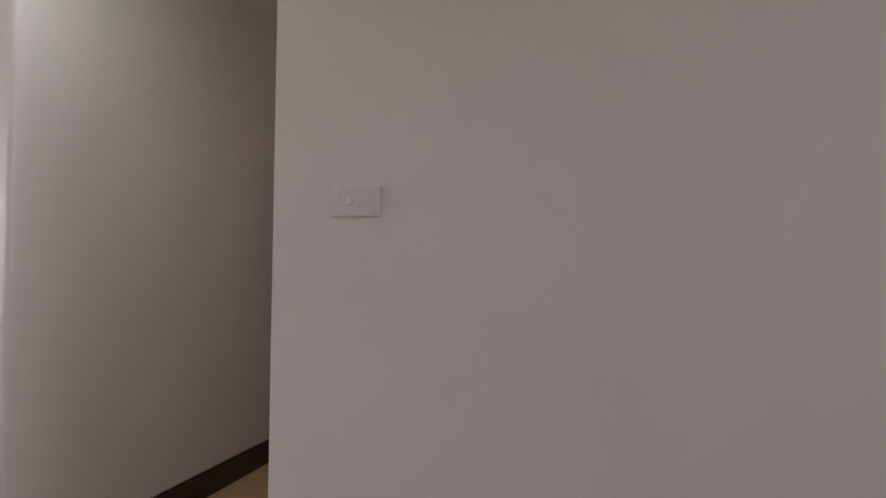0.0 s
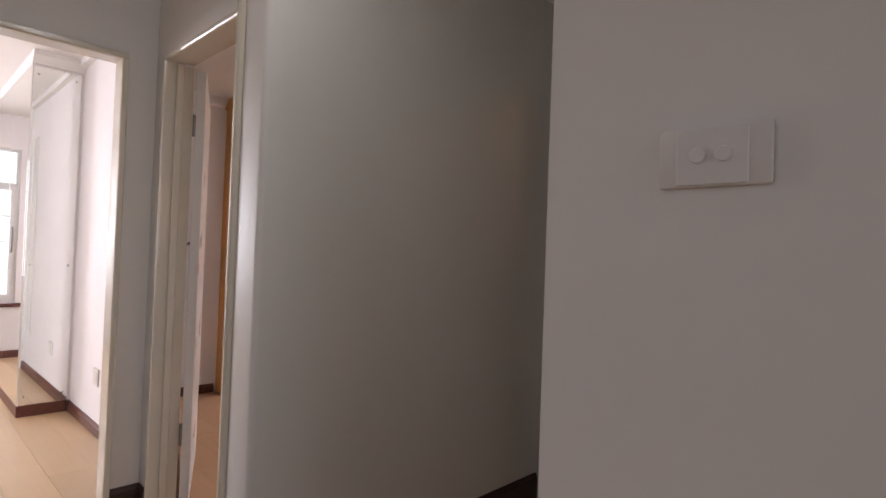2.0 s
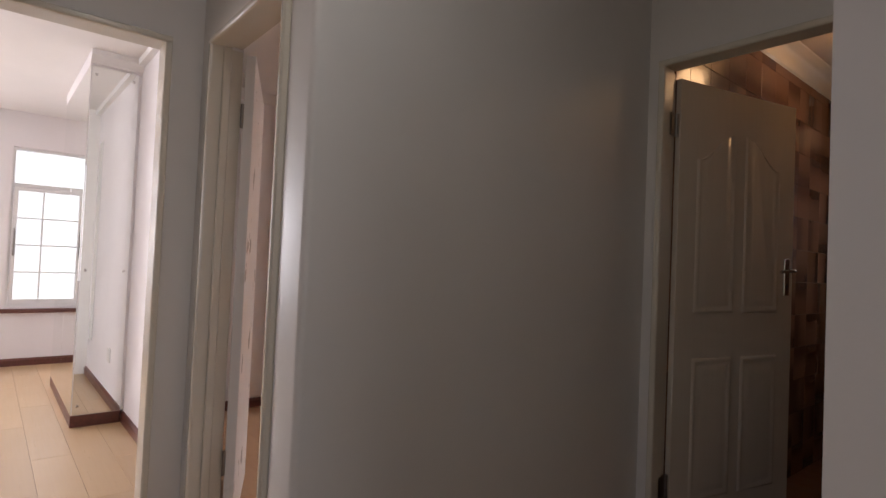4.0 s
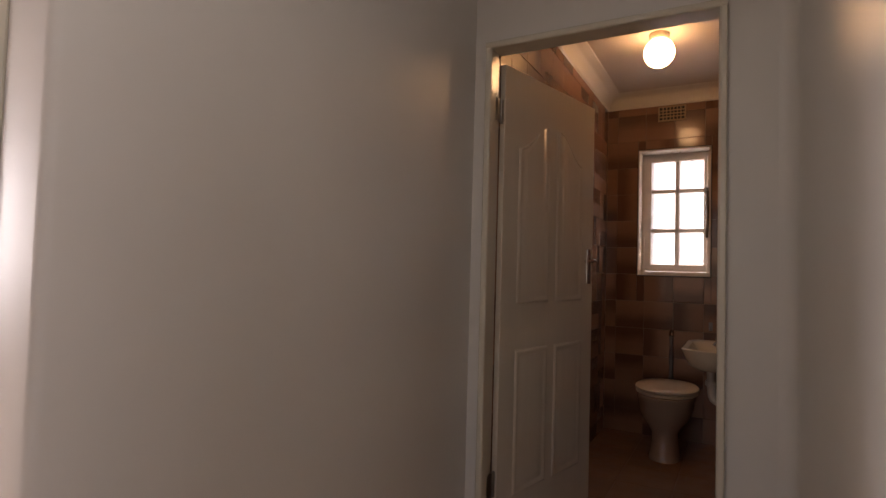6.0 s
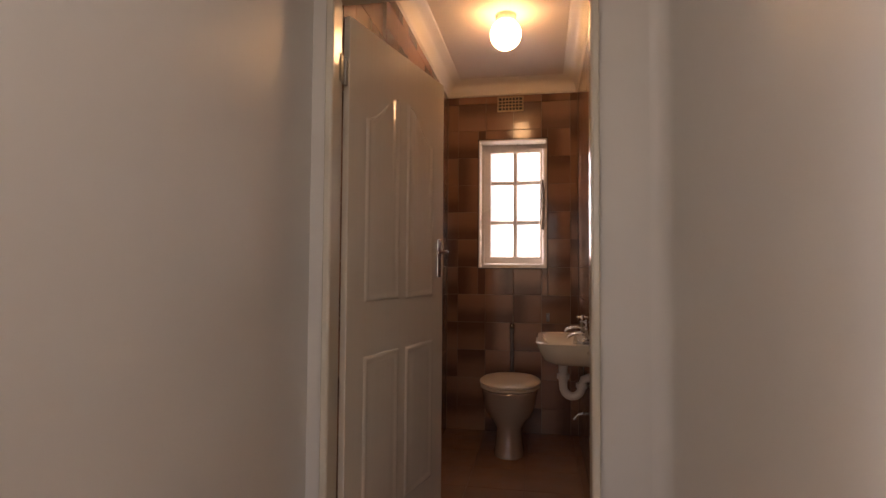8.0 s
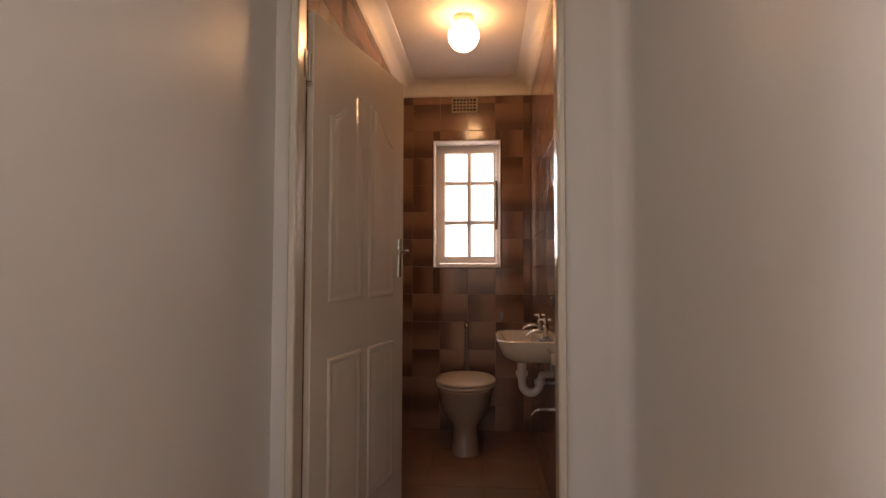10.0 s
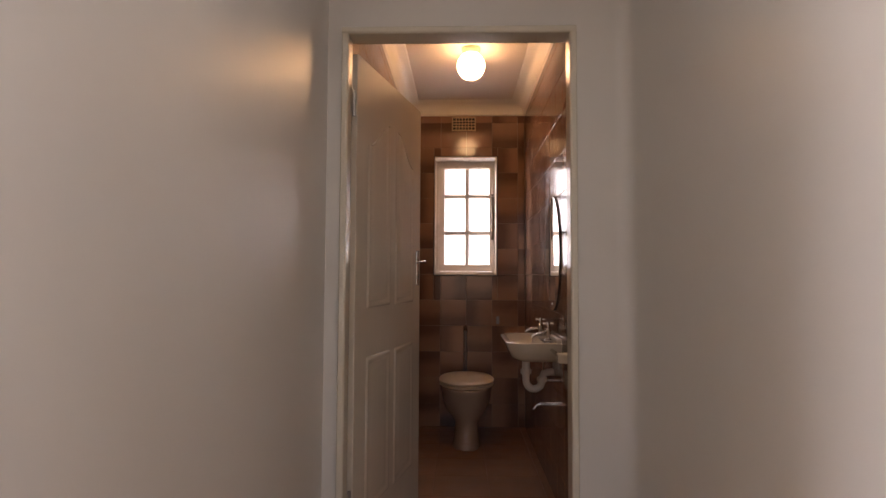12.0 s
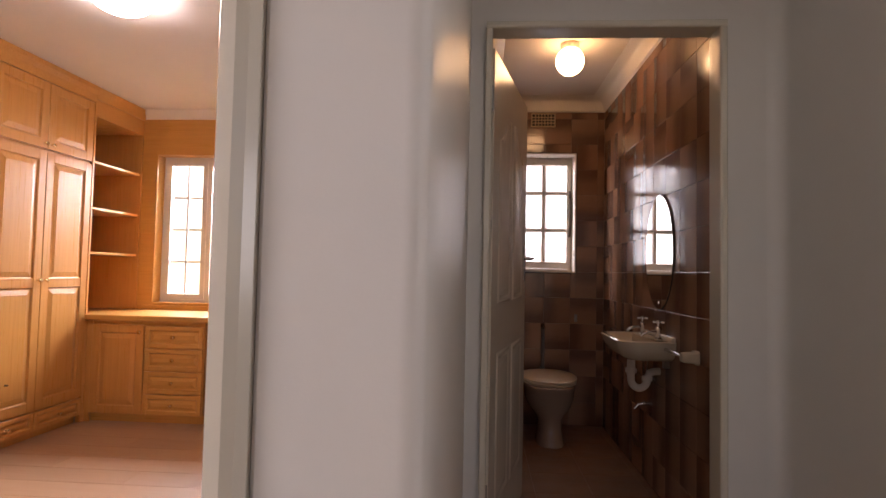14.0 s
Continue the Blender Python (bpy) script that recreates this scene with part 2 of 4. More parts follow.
def loft(rings, cap=True):
    """Skin through rings of points, all with the same count."""
    bm = bmesh.new()
    vr = [[bm.verts.new(p) for p in r] for r in rings]
    n = len(vr[0])
    for a, b in zip(vr, vr[1:]):
        for i in range(n):
            bm.faces.new((a[i], a[(i + 1) % n], b[(i + 1) % n], b[i]))
    if cap:
        bm.faces.new(vr[0])
        bm.faces.new(vr[-1])
    return bm


def tube(points, radius, n=12, bm=None):
    """Pipe along a line of points."""
    bm = bm or bmesh.new()
    pts = [Vector(p) for p in points]
    rings = []
    up = Vector((0.13, 0.27, 0.95))
    for i, p in enumerate(pts):
        d = (pts[min(i + 1, len(pts) - 1)] - pts[max(i - 1, 0)]).normalized()
        u = d.cross(up)
        if u.length < 0.05:
            u = d.cross(Vector((1, 0, 0)))
        u.normalize()
        v = d.cross(u)
        rings.append([bm.verts.new(p + radius * (math.cos(2 * math.pi * k / n) * u + math.sin(2 * math.pi * k / n) * v)) for k in range(n)])
    for a, b in zip(rings, rings[1:]):
        for k in range(n):
            bm.faces.new((a[k], a[(k + 1) % n], b[(k + 1) % n], b[k]))
    bm.faces.new(rings[0])
    bm.faces.new(rings[-1])
    return bm


def arc(cx, cz, r, a0, a1, n, y=0.0):
    return [(cx + r * math.cos(radians(a0 + (a1 - a0) * i / n)), y, cz + r * math.sin(radians(a0 + (a1 - a0) * i / n))) for i in range(n + 1)]


def sweep(profile, line, closed=False):
    """A moulding: profile points (out, up) carried along corners (x, y, out_x, out_y)."""
    rings = [[(x + ox * o, y + oy * o, z) for o, z in profile] for x, y, ox, oy in line]
    if closed:
        rings.append(rings[0])
    return loft(rings, cap=not closed)


# ---- structure ----
WC_L, WC_R, WC_Y0, WC_Y1 = 0.008, 0.945, 0.125, 2.295
COR_L, COR_R = -0.063, 1.073
RX0, RY1, RY0 = -5.70, -1.36, -5.0
BED_Y, SW_Y = -1.50, -1.68
LOB_X, LOB_S, LOB_E = -1.19, -4.4, 4.4
H = 2.535

solid("wall_wc_front", boxes([((-0.2, 0.03, 0), (-0.001, WC_Y0, H)), ((0.866, 0.03, 0), (1.2, WC_Y0, H)), ((-0.001, 0.03, 2.088), (0.866, WC_Y0, H))]),
      M_WALL, "cream enamelled plaster wall round the toilet doorway", "wall")
solid("wall_passage_left", box((-0.195, BED_Y + 0.115, 0), (COR_L, 0.03, H)), M_WALL, "cream semi-gloss painted passage wall", "wall")
solid("wall_wc_left", box((-0.195, WC_Y0, 0), (WC_L - 0.008, 2.44, H)), M_GROUT, "toilet room side wall behind the glazed tiles", "wall")
solid("wall_wc_right", box((WC_R + 0.008, WC_Y0, 0), (1.2, 2.44, H)), M_GROUT, "toilet room wall behind the glazed tiles", "wall")
WX0, WX1, WZ0, WZ1 = 0.238, 0.729, 1.170, 2.104
solid("wall_wc_back", boxes([((WC_L - 0.008, WC_Y1 + 0.008, 0), (WX0, 2.54, H)), ((WX1, WC_Y1 + 0.008, 0), (WC_R + 0.008, 2.54, H)),
                             ((WX0, WC_Y1 + 0.008, 0), (WX1, 2.54, WZ0)), ((WX0, WC_Y1 + 0.008, WZ1), (WX1, 2.54, H))]),
      M_GROUT, "outer toilet room wall with a small window", "wall")
fil = [(COR_R - 0.055 + 0.055 * math.sin(radians(a)), 0.03 - 0.055 + 0.055 * math.cos(radians(a))) for a in range(0, 91, 10)] + [(COR_R + 0.004, 0.034)]
solid("wall_corner_fillet", loft([[(x, y, z) for x, y in fil] for z in (0.001, H)]), M_WALL, "rounded plaster corner beside the toilet door", "wall", smooth=True)
solid("wall_passage_right", box((COR_R, SW_Y + 0.15, 0), (1.2, 0.03, H)), M_WALL, "cream semi-gloss painted passage wall", "wall")
solid("wall_switch", box((COR_R, SW_Y, 0), (LOB_E, SW_Y + 0.15, H)), M_WALL, "cream painted wall with a light switch", "wall")
BO0, BO1, BOZ = -1.094, -0.219, 2.058
nib = [(BO1 + 0.004, -1.385), (BO1 + 0.004, -1.542), (BO1 + 0.010, -1.549), (COR_L - 0.022, -1.5505), (COR_L - 0.011, -1.5485), (COR_L - 0.003, -1.5425), (COR_L, -1.532), (COR_L, -1.385)]
solid("wall_nib", loft([[(x, y, z) for x, y in nib] for z in (0, H)]), M_WALL, "rounded plaster wall end between bedroom door and passage", "wall", smooth=True)
solid("wall_bedroom_front", boxes([((LOB_X - 0.12, BED_Y, 0), (LOB_X - 0.02, RY1 + 0.03, H)), ((LOB_X - 0.02, BED_Y, 0), (BO0, BED_Y + 0.115, H)), ((BO0, BED_Y, BOZ), (BO1, BED_Y + 0.115, H)),
                                   ((-3.6, RY1 + 0.005, 0), (LOB_X - 0.12, RY1 + 0.03, H))]),
      M_WALL, "cream painted wall round the bedroom doorway", "wall")
RO0, RO1 = -2.505, -1.632
solid("wall_room_front", boxes([((LOB_X - 0.12, RO1, 0), (LOB_X, BED_Y - 0.001, H)), ((LOB_X - 0.12, LOB_S, 0), (LOB_X, RO0, H)), ((LOB_X - 0.12, RO0, 2.058), (LOB_X, RO1, H))]),
      M_WALL, "cream painted wall round the second room's doorway", "wall")
# the opening here is unseen, added only for the south fill lamp
solid("wall_passage_south", boxes([((LOB_X - 0.12, LOB_S - 0.15, 0), (-0.6, LOB_S, H)), ((1.8, LOB_S - 0.15, 0), (LOB_E + 0.15, LOB_S, H)),
                                   ((-0.6, LOB_S - 0.15, 0), (1.8, LOB_S, 0.7)), ((-0.6, LOB_S - 0.15, 2.35), (1.8, LOB_S, H))]), M_WALL, "plain cream wall behind the walker", "wall")
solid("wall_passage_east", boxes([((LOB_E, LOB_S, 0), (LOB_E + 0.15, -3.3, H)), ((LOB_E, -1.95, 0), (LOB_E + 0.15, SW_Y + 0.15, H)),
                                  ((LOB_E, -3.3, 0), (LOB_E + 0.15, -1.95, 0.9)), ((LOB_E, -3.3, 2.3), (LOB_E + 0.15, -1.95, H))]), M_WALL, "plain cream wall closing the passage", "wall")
solid("ceiling_passage", boxes([((LOB_X - 0.1, LOB_S - 0.1, H), (LOB_E + 0.1, SW_Y + 0.1, H + 0.1)), ((-0.19, SW_Y + 0.1, H), (1.2, 0.1, H + 0.1))]), M_CEIL, "white painted passage ceiling", "ceiling")
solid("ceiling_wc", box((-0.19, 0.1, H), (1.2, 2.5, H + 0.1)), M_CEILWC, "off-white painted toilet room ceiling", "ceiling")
solid("floor_passage", box((LOB_X - 0.02, LOB_S - 0.1, -0.12), (LOB_E + 0.1, 0.06, -0.006)), M_GROUT, "screed below the passage laminate", "floor")
solid("floor_wc", box((-0.1, 0.06, -0.12), (1.0, 2.45, -0.008)), M_FLOORGROUT, "toilet room floor of terracotta brown tiles", "floor")

# bedroom shell
BX0, BY1, BH = -3.53, 2.475, 2.49
BWX0, BWX1, BWZ0, BWZ1 = -2.78, -1.62, 0.83, 2.11
solid("wall_bedroom_back", boxes([((BX0 - 0.1, BY1, 0), (BWX0, 2.755, BH)), ((BWX1, BY1, 0), (-0.195, 2.755, BH)), ((BWX0, BY1, 0), (BWX1, 2.755, BWZ0)), ((BWX0, BY1, BWZ1), (BWX1, 2.755, BH))]),
      M_OAK_X, "oak panelled bedroom wall round the window", "wall")
solid("wall_bedroom_side", box((-3.24, RY1 + 0.03, 0), (-3.10, -0.326, BH)), M_ROOM, "pale pinkish painted bedroom wall", "wall")
solid("wall_bedroom_alcove", boxes([((BX0 - 0.12, -0.326, 0), (BX0, BY1, BH)), ((BX0 - 0.12, -0.446, 0), (-3.24, -0.326, BH))]), M_ROOM, "painted wall behind the wardrobes", "wall")
solid("wall_bedroom_east", boxes([((-0.205, BED_Y + 0.115, 0), (-0.197, BY1, BH)), ]), M_ROOM, "pale painted bedroom wall", "wall")
solid("ceiling_bedroom", box((BX0 - 0.1, BED_Y + 0.1, BH), (-0.19, 2.755, BH + 0.1)), M_CEIL, "white painted bedroom ceiling", "ceiling")
solid("floor_bedroom", box((BX0 - 0.1, BED_Y + 0.06, -0.12), (-0.19, 2.6, -0.006)), M_GROUT, "bedroom floor of wood laminate planks", "floor")
# second room shell
RWY0, RWY1, RWZ0, RWZ1 = -1.99, -1.45, 0.58, 2.18
# besides the window, an unseen opening is left for the wide fill lamp
solid("wall_room_far", boxes([((RX0 - 0.2, RY0, 0), (RX0, -4.75, H)), ((RX0 - 0.2, -3.25, 0), (RX0, RWY0, H)), ((RX0 - 0.2, -4.75, 0), (RX0, -3.25, 0.8)), ((RX0 - 0.2, -4.75, 2.2), (RX0, -3.25, H)), ((RX0 - 0.2, RWY1, 0), (RX0, RY1 + 0.1, H)), ((RX0 - 0.2, RWY0, 0), (RX0, RWY1, RWZ0)), ((RX0 - 0.2, RWY0, RWZ1), (RX0, RWY1, H))]),
      M_ROOM, "white painted wall with a tall window", "wall")
solid("wall_room_right", box((RX0 - 0.2, RY1, 0), (LOB_X - 0.12, RY1 + 0.004, H)), M_ROOM, "white painted room wall", "wall")
# opening out of view, added to let the room's south fill lamp in
solid("wall_room_left", boxes([((RX0 - 0.2, RY0 - 0.12, 0), (-4.4, RY0, H)), ((-2.4, RY0 - 0.12, 0), (LOB_X, RY0, H)), ((-4.4, RY0 - 0.12, 0), (-2.4, RY0, 0.8)), ((-4.4, RY0 - 0.12, 2.2), (-2.4, RY0, H))]), M_ROOM, "white painted room wall", "wall")
solid("wall_room_inner", boxes([((LOB_X - 0.126, RY0, 0), (LOB_X - 0.121, RO0, H))]), M_ROOM, "white painted inner face of the doorway wall", "wall")
solid("ceiling_room", box((RX0 - 0.2, RY0 - 0.1, H), (LOB_X - 0.1, RY1 + 0.02, H + 0.1)), M_CEIL, "white painted room ceiling", "ceiling")
solid("floor_room", box((RX0 - 0.1, RY0 - 0.1, -0.12), (LOB_X - 0.02, RY1 + 0.05, -0.006)), M_GROUT, "floor of pale wood laminate planks", "floor")
solid("ground", box((-30, -30, -0.5), (30, 30, -0.3)), plain("earth", (0.16, 0.12, 0.08), 0.9), "bare ground outside the house", "ground")

# coved cornice of the toilet room
cove = [(0, 2.430)] + [(0.012 + 0.085 * (1 - math.cos(radians(a))), 2.440 + 0.085 * math.sin(radians(a))) for a in range(0, 91, 15)] + [(0.105, H - 0.002), (0, H - 0.002)]
solid("cornice_wc", sweep(cove, [(WC_L, WC_Y0, 1, 1), (WC_R, WC_Y0, -1, 1), (WC_R, WC_Y1, -1, -1), (WC_L, WC_Y1, 1, -1)], True), M_COVE, "cream coved plaster cornice", "cornice", smooth=True)
cv = [(0, 2.415), (0.012, 2.415), (0.02, 2.43), (0.05, 2.47), (0.06, BH - 0.002), (0, BH - 0.002)]
solid("cornice_bedroom", sweep(cv, [(BX0 + 0.6, BY1, 1, -1), (-0.205, BY1, -1, -1), (-0.205, RY1 + 0.03, -1, 1), (-3.10, RY1 + 0.03, 1, 1), (-3.10, -0.326, 1, 0)]), M_CEIL, "white plaster cornice below the ceiling", "cornice")


def skirting(name, x0, y0, x1, y1, ox, oy, h=0.13, t=0.016, material=None):
    """A skirting board from one end to the other, standing off its wall by t along (ox, oy)."""
    prof = [(0, 0.0), (t, 0.0), (t, h - 0.02), (t * 0.55, h - 0.006), (t * 0.4, h), (0, h)]
    bm = sweep(prof, [(x0, y0, ox, oy), (x1, y1, ox, oy)])
    solid(name, bm, material or (M_SKIRT if abs(oy) else M_SKIRT_Y), "dark brown varnished wooden skirting board", "skirting")


skirting("baseboard_passage_left", COR_L, -1.53, COR_L, -0.001, 1, 0)
skirting("baseboard_passage_right", COR_R, SW_Y, COR_R, 0.03, -1, 0)
skirting("baseboard_switch", COR_R, SW_Y, LOB_E, SW_Y, 0, -1)
skirting("baseboard_passage_corner", LOB_X, BED_Y, BO0, BED_Y, 0, -1)
skirting("baseboard_passage_end", BO1 + 0.012, -1.5495, COR_L - 0.02, -1.5505, 0, -1)
skirting("baseboard_doorway_corner", LOB_X, RO1, LOB_X, BED_Y, 1, 0)
skirting("baseboard_bedroom", -3.10, RY1 + 0.03, -3.10, -0.346, 1, 0, 0.07, material=M_REDWOOD)
skirting("baseboard_room_right", -3.16, RY1, LOB_X - 0.12, RY1, 0, -1, 0.075, material=M_REDWOOD)
skirting("baseboard_room_far", RX0, RY0, RX0, RY1 - 0.01, 1, 0, 0.075, material=M_REDWOOD)


# ---- door frames, doors, windows ----
def extrude_profile(prof, z0, z1):
    return loft([[(x, y, z0) for x, y in prof], [(x, y, z1) for x, y in prof]])


def door_frame(name, m, w, h, depth, label, hinge_side=None):
    """Pressed steel frame: proud face, rounded nose, rebate for the leaf."""
    ob = thing(name, m, label, "door frame", kind="structure")
    f = 0.026
    prof = [(0.0, 0.004), (0.004, 0.0), (f - 0.008, 0.0), (f - 0.002, 0.003), (f, 0.010), (f, depth * 0.62), (f - 0.014, depth * 0.62), (f - 0.014, depth), (0.0, depth)]
    part("jamb", extrude_profile(prof, 0.0, h - f), M_FRAME, ob)
    part("jamb", extrude_profile([(w - x, y) for x, y in prof], 0.0, h - f), M_FRAME, ob)
    head = loft([[(x, y, h - px) for px, y in prof] for x in (0.0005, w - 0.0005)])
    part("head", head, M_FRAME, ob)
    return ob


wc_frame = door_frame("door_frame_wc", pose(-0.006, 0.0, 0), 0.877, 2.096, 0.132, "cream enamelled steel door frame of the toilet")
bed_frame = door_frame("door_frame_bedroom", pose(-1.101, -1.508, 0), 0.886, 2.064, 0.135, "cream enamelled steel door frame of the bedroom")
room_frame = door_frame("door_frame_room", pose(-1.163, -2.512, 0, 0, 0, 90), 0.888, 2.052, 0.16, "cream enamelled steel door frame of the bright room")


def hinge(parent, x, y, z, material):
    bm = box((x - 0.002, y - 0.03, z), (x + 0.002, y + 0.03, z + 0.1), 0.001)
    tube([(x + 0.004, y + 0.03, z), (x + 0.004, y + 0.03, z + 0.1)], 0.007, 10, bm)
    part("hinge", bm, material, parent, "steel butt hinge")


for hz in (0.24, 1.79):
    hinge(wc_frame, 0.024, 0.088, hz, M_STEEL)
part("stop", box((0.8135, 0.095, 0.0), (0.858, 0.136, 2.036), 0.004), M_FRAME, bed_frame)
part("stop", box((0.0265, 0.050, 0.0), (0.041, 0.083, 2.036), 0.004), M_FRAME, bed_frame)
part("outer_lip", loft([[(x, y, z) for x, y in ((0.848, -0.0005), (0.848, -0.046), (0.853, -0.055), (0.868, -0.057), (0.878, -0.052), (0.8855, -0.043), (0.8855, -0.0005))] for z in (0.0, 2.064)]), M_FRAME, bed_frame, "proud cream enamelled lip")
for hz in (0.30, 1.72):
    part("hinge_knuckle", tube([(0.030, 0.137, hz), (0.030, 0.137, hz + 0.10)], 0.007, 10), M_STEEL, bed_frame, "steel hinge knuckle", True)


def panel_ring(bm, outline, y0, steps):
    """A moulded field sunk and raised on a face at y0: outline (x, z), then rings inset by s at depth d."""
    cx = sum(p[0] for p in outline) / len(outline)
    cz = sum(p[1] for p in outline) / len(outline)
    hx = max(abs(p[0] - cx) for p in outline)
    hz = max(abs(p[1] - cz) for p in outline)
    rings = []
    for s, d in steps:
        rings.append([bm.verts.new((cx + (x - cx) * (hx - s) / hx, y0 + d, cz + (z - cz) * (hz - s) / hz)) for x, z in outline])
    n = len(outline)
    for a, b in zip(rings, rings[1:]):
        for i in range(n):
            bm.faces.new((a[i], a[(i + 1) % n], b[(i + 1) % n], b[i]))
    bm.faces.new(rings[-1])


def arched(x0, x1, z0, z1, rise, up):
    """Panel outline whose top sweeps up towards x1 (up) or towards x0."""
    top = []
    for i in range(11):
        t = i / 10
        s = t * t * (3 - 2 * t)
        top.append((x0 + (x1 - x0) * t, z1 + rise * (s if up else 1 - s)))
    return [(x0, z0), (x1, z0)] + top[::-1]


DW, DH, DT = 0.808, 2.038, 0.040
leaf = thing("door_1", pose(0.031, 0.127, 0.008, 0, 0, 75.95), "cream moulded four-panel door standing open into the toilet", "door", kind="structure")
bm = box((0.003, 0.0, 0.0), (DW, DT, DH), 0.002)
part("leaf", bm, M_DOOR, leaf)
STEPS = [(0.0, 0.0004), (0.008, -0.0058), (0.016, -0.0058), (0.028, -0.0008), (0.034, -0.0008), (0.056, -0.0045), (0.066, -0.0048)]
FIELDS = [arched(0.115, 0.375, 1.02, 1.70, 0.14, True), arched(0.435, 0.695, 1.02, 1.70, 0.14, False),
          [(0.115, 0.20), (0.375, 0.20), (0.375, 0.82), (0.115, 0.82)], [(0.435, 0.20), (0.695, 0.20), (0.695, 0.82), (0.435, 0.82)]]
for field in FIELDS:
    bm = bmesh.new()
    panel_ring(bm, field, 0.0, STEPS)
    part("panel", bm, M_DOOR, leaf, smooth=True)
for side, yy in ((-1, 0.0), (1, DT)):
    lock = part("handle_plate", box((0.738, yy + side * 0.0005, 1.105), (0.776, yy + side * 0.007, 1.285), 0.003, 2), M_CHROME, leaf, "chrome lever handle plate")
    bm = tube([(0.757, yy + side * 0.005, 1.225), (0.757, yy + side * 0.045, 1.225)], 0.009)
    tube([(0.757, yy + side * 0.045, 1.225), (0.735, yy + side * 0.052, 1.226), (0.70, yy + side * 0.052, 1.224), (0.645, yy + side * 0.048, 1.218)], 0.008, 12, bm)
    part("lever", bm, M_CHROME, lock, smooth=True)
    part("keyhole", box((0.753, yy + side * 0.007, 1.135), (0.761, yy + side * 0.0078, 1.16)), M_DARK, lock)


bed_leaf = thing("door_2", pose(-1.068, -1.368, 0.008, 0, 0, 156), "pale painted panel door swung wide open into the bedroom", "door", kind="structure")
part("leaf", box((0.003, -0.040, 0.0), (0.80, 0.0, 2.018), 0.002), M_WHITE, bed_leaf)
for field in FIELDS:
    bm = bmesh.new()
    panel_ring(bm, field, 0.0, [(s_, -d_) for s_, d_ in STEPS])
    part("panel", bm, M_WHITE, bed_leaf, smooth=True)
lock = part("handle_plate", box((0.735, 0.0005, 1.105), (0.773, 0.007, 1.285), 0.003, 2), M_CHROME, bed_leaf, "chrome lever handle plate")
bm = tube([(0.754, 0.005, 1.225), (0.754, 0.045, 1.225)], 0.009)
tube([(0.754, 0.045, 1.225), (0.732, 0.052, 1.226), (0.697, 0.052, 1.224), (0.642, 0.048, 1.218)], 0.008, 12, bm)
part("lever", bm, M_CHROME, lock, smooth=True)


def pane_bars(ob, x0, x1, z0, z1, cols, rows, y, bar, glass_m, frame_m, levels=None):
    """Glazing bars and panes filling an aperture; levels: heights of the rows where they differ."""
    pw = (x1 - x0) / cols
    zs = levels or [z0 + (z1 - z0) * j / rows for j in range(rows + 1)]
    for i in range(1, cols):
        part("glazing_bar", box((x0 + pw * i - bar / 2, y - 0.012, z0), (x0 + pw * i + bar / 2, y + 0.014, z1), 0.004), frame_m, ob)
    for z in zs[1:-1]:
        part("glazing_bar", box((x0, y - 0.010, z - bar / 2), (x1, y + 0.012, z + bar / 2), 0.004), frame_m, ob)
    for i in range(cols):
        for za, zb in zip(zs, zs[1:]):
            p = part("pane", box((x0 + pw * i + 0.002, y - 0.002, za + 0.002), (x0 + pw * (i + 1) - 0.002, y + 0.002, zb - 0.002)), glass_m, ob)
            p.visible_shadow = False


def surround(x0, x1, z0, z1, ix0, ix1, iz0, iz1, y0, y1, bevel=0.004):
    return boxes([((x0, y0, z0), (ix0, y1, z1)), ((ix1, y0, z0), (x1, y1, z1)), ((ix0, y0, iz1), (ix1, y1, z1)), ((ix0, y0, z0), (ix1, y1, iz0))])


# toilet window
w1 = thing("window_1", pose(0, 2.445, 0), "small white six-pane window with frosted glass", "window", kind="structure")
part("window_frame", surround(WX0, WX1, WZ0, WZ1, WX0 + 0.028, WX1 - 0.028, WZ0 + 0.03, WZ1 - 0.03, -0.01, 0.05), M_WINCREAM, w1)
part("sash", surround(WX0 + 0.030, WX1 - 0.030, WZ0 + 0.032, WZ1 - 0.032, 0.312, 0.677, 1.254, 2.035, -0.02, 0.03), M_WINCREAM, w1)
pane_bars(w1, 0.312, 0.677, 1.254, 2.035, 2, 3, 0.006, 0.03, M_FROST, M_WINCREAM, (1.254, 1.511, 1.810, 2.035))
part("reveal", surround(WX0 - 0.001, WX1 + 0.001, WZ0 - 0.001, WZ1 + 0.001, WX0 + 0.008, WX1 - 0.008, WZ0 + 0.008, WZ1 - 0.008, -0.153, -0.0105), M_WINCREAM, w1, "white painted window reveal")
bm = tube([(0.700, -0.022, 1.46), (0.700, -0.034, 1.48), (0.702, -0.036, 1.62), (0.700, -0.034, 1.80), (0.700, -0.022, 1.82)], 0.0105)
stay = part("handle", bm, M_BRONZE, w1, "dark bronze casement handle", smooth=True)
part("handle_plate", box((0.687, -0.026, 1.59), (0.713, -0.0205, 1.69), 0.003), M_BRONZE, stay)
edge = surround(WX0 - 0.007, WX1 + 0.007, WZ0 - 0.007, WZ1 + 0.007, WX0 - 0.001, WX1 + 0.001, WZ0 - 0.001, WZ1 + 0.001, -0.1525, -0.140)
part("edge_joint", edge, M_DARK, w1, "dark joint round the tiled opening")

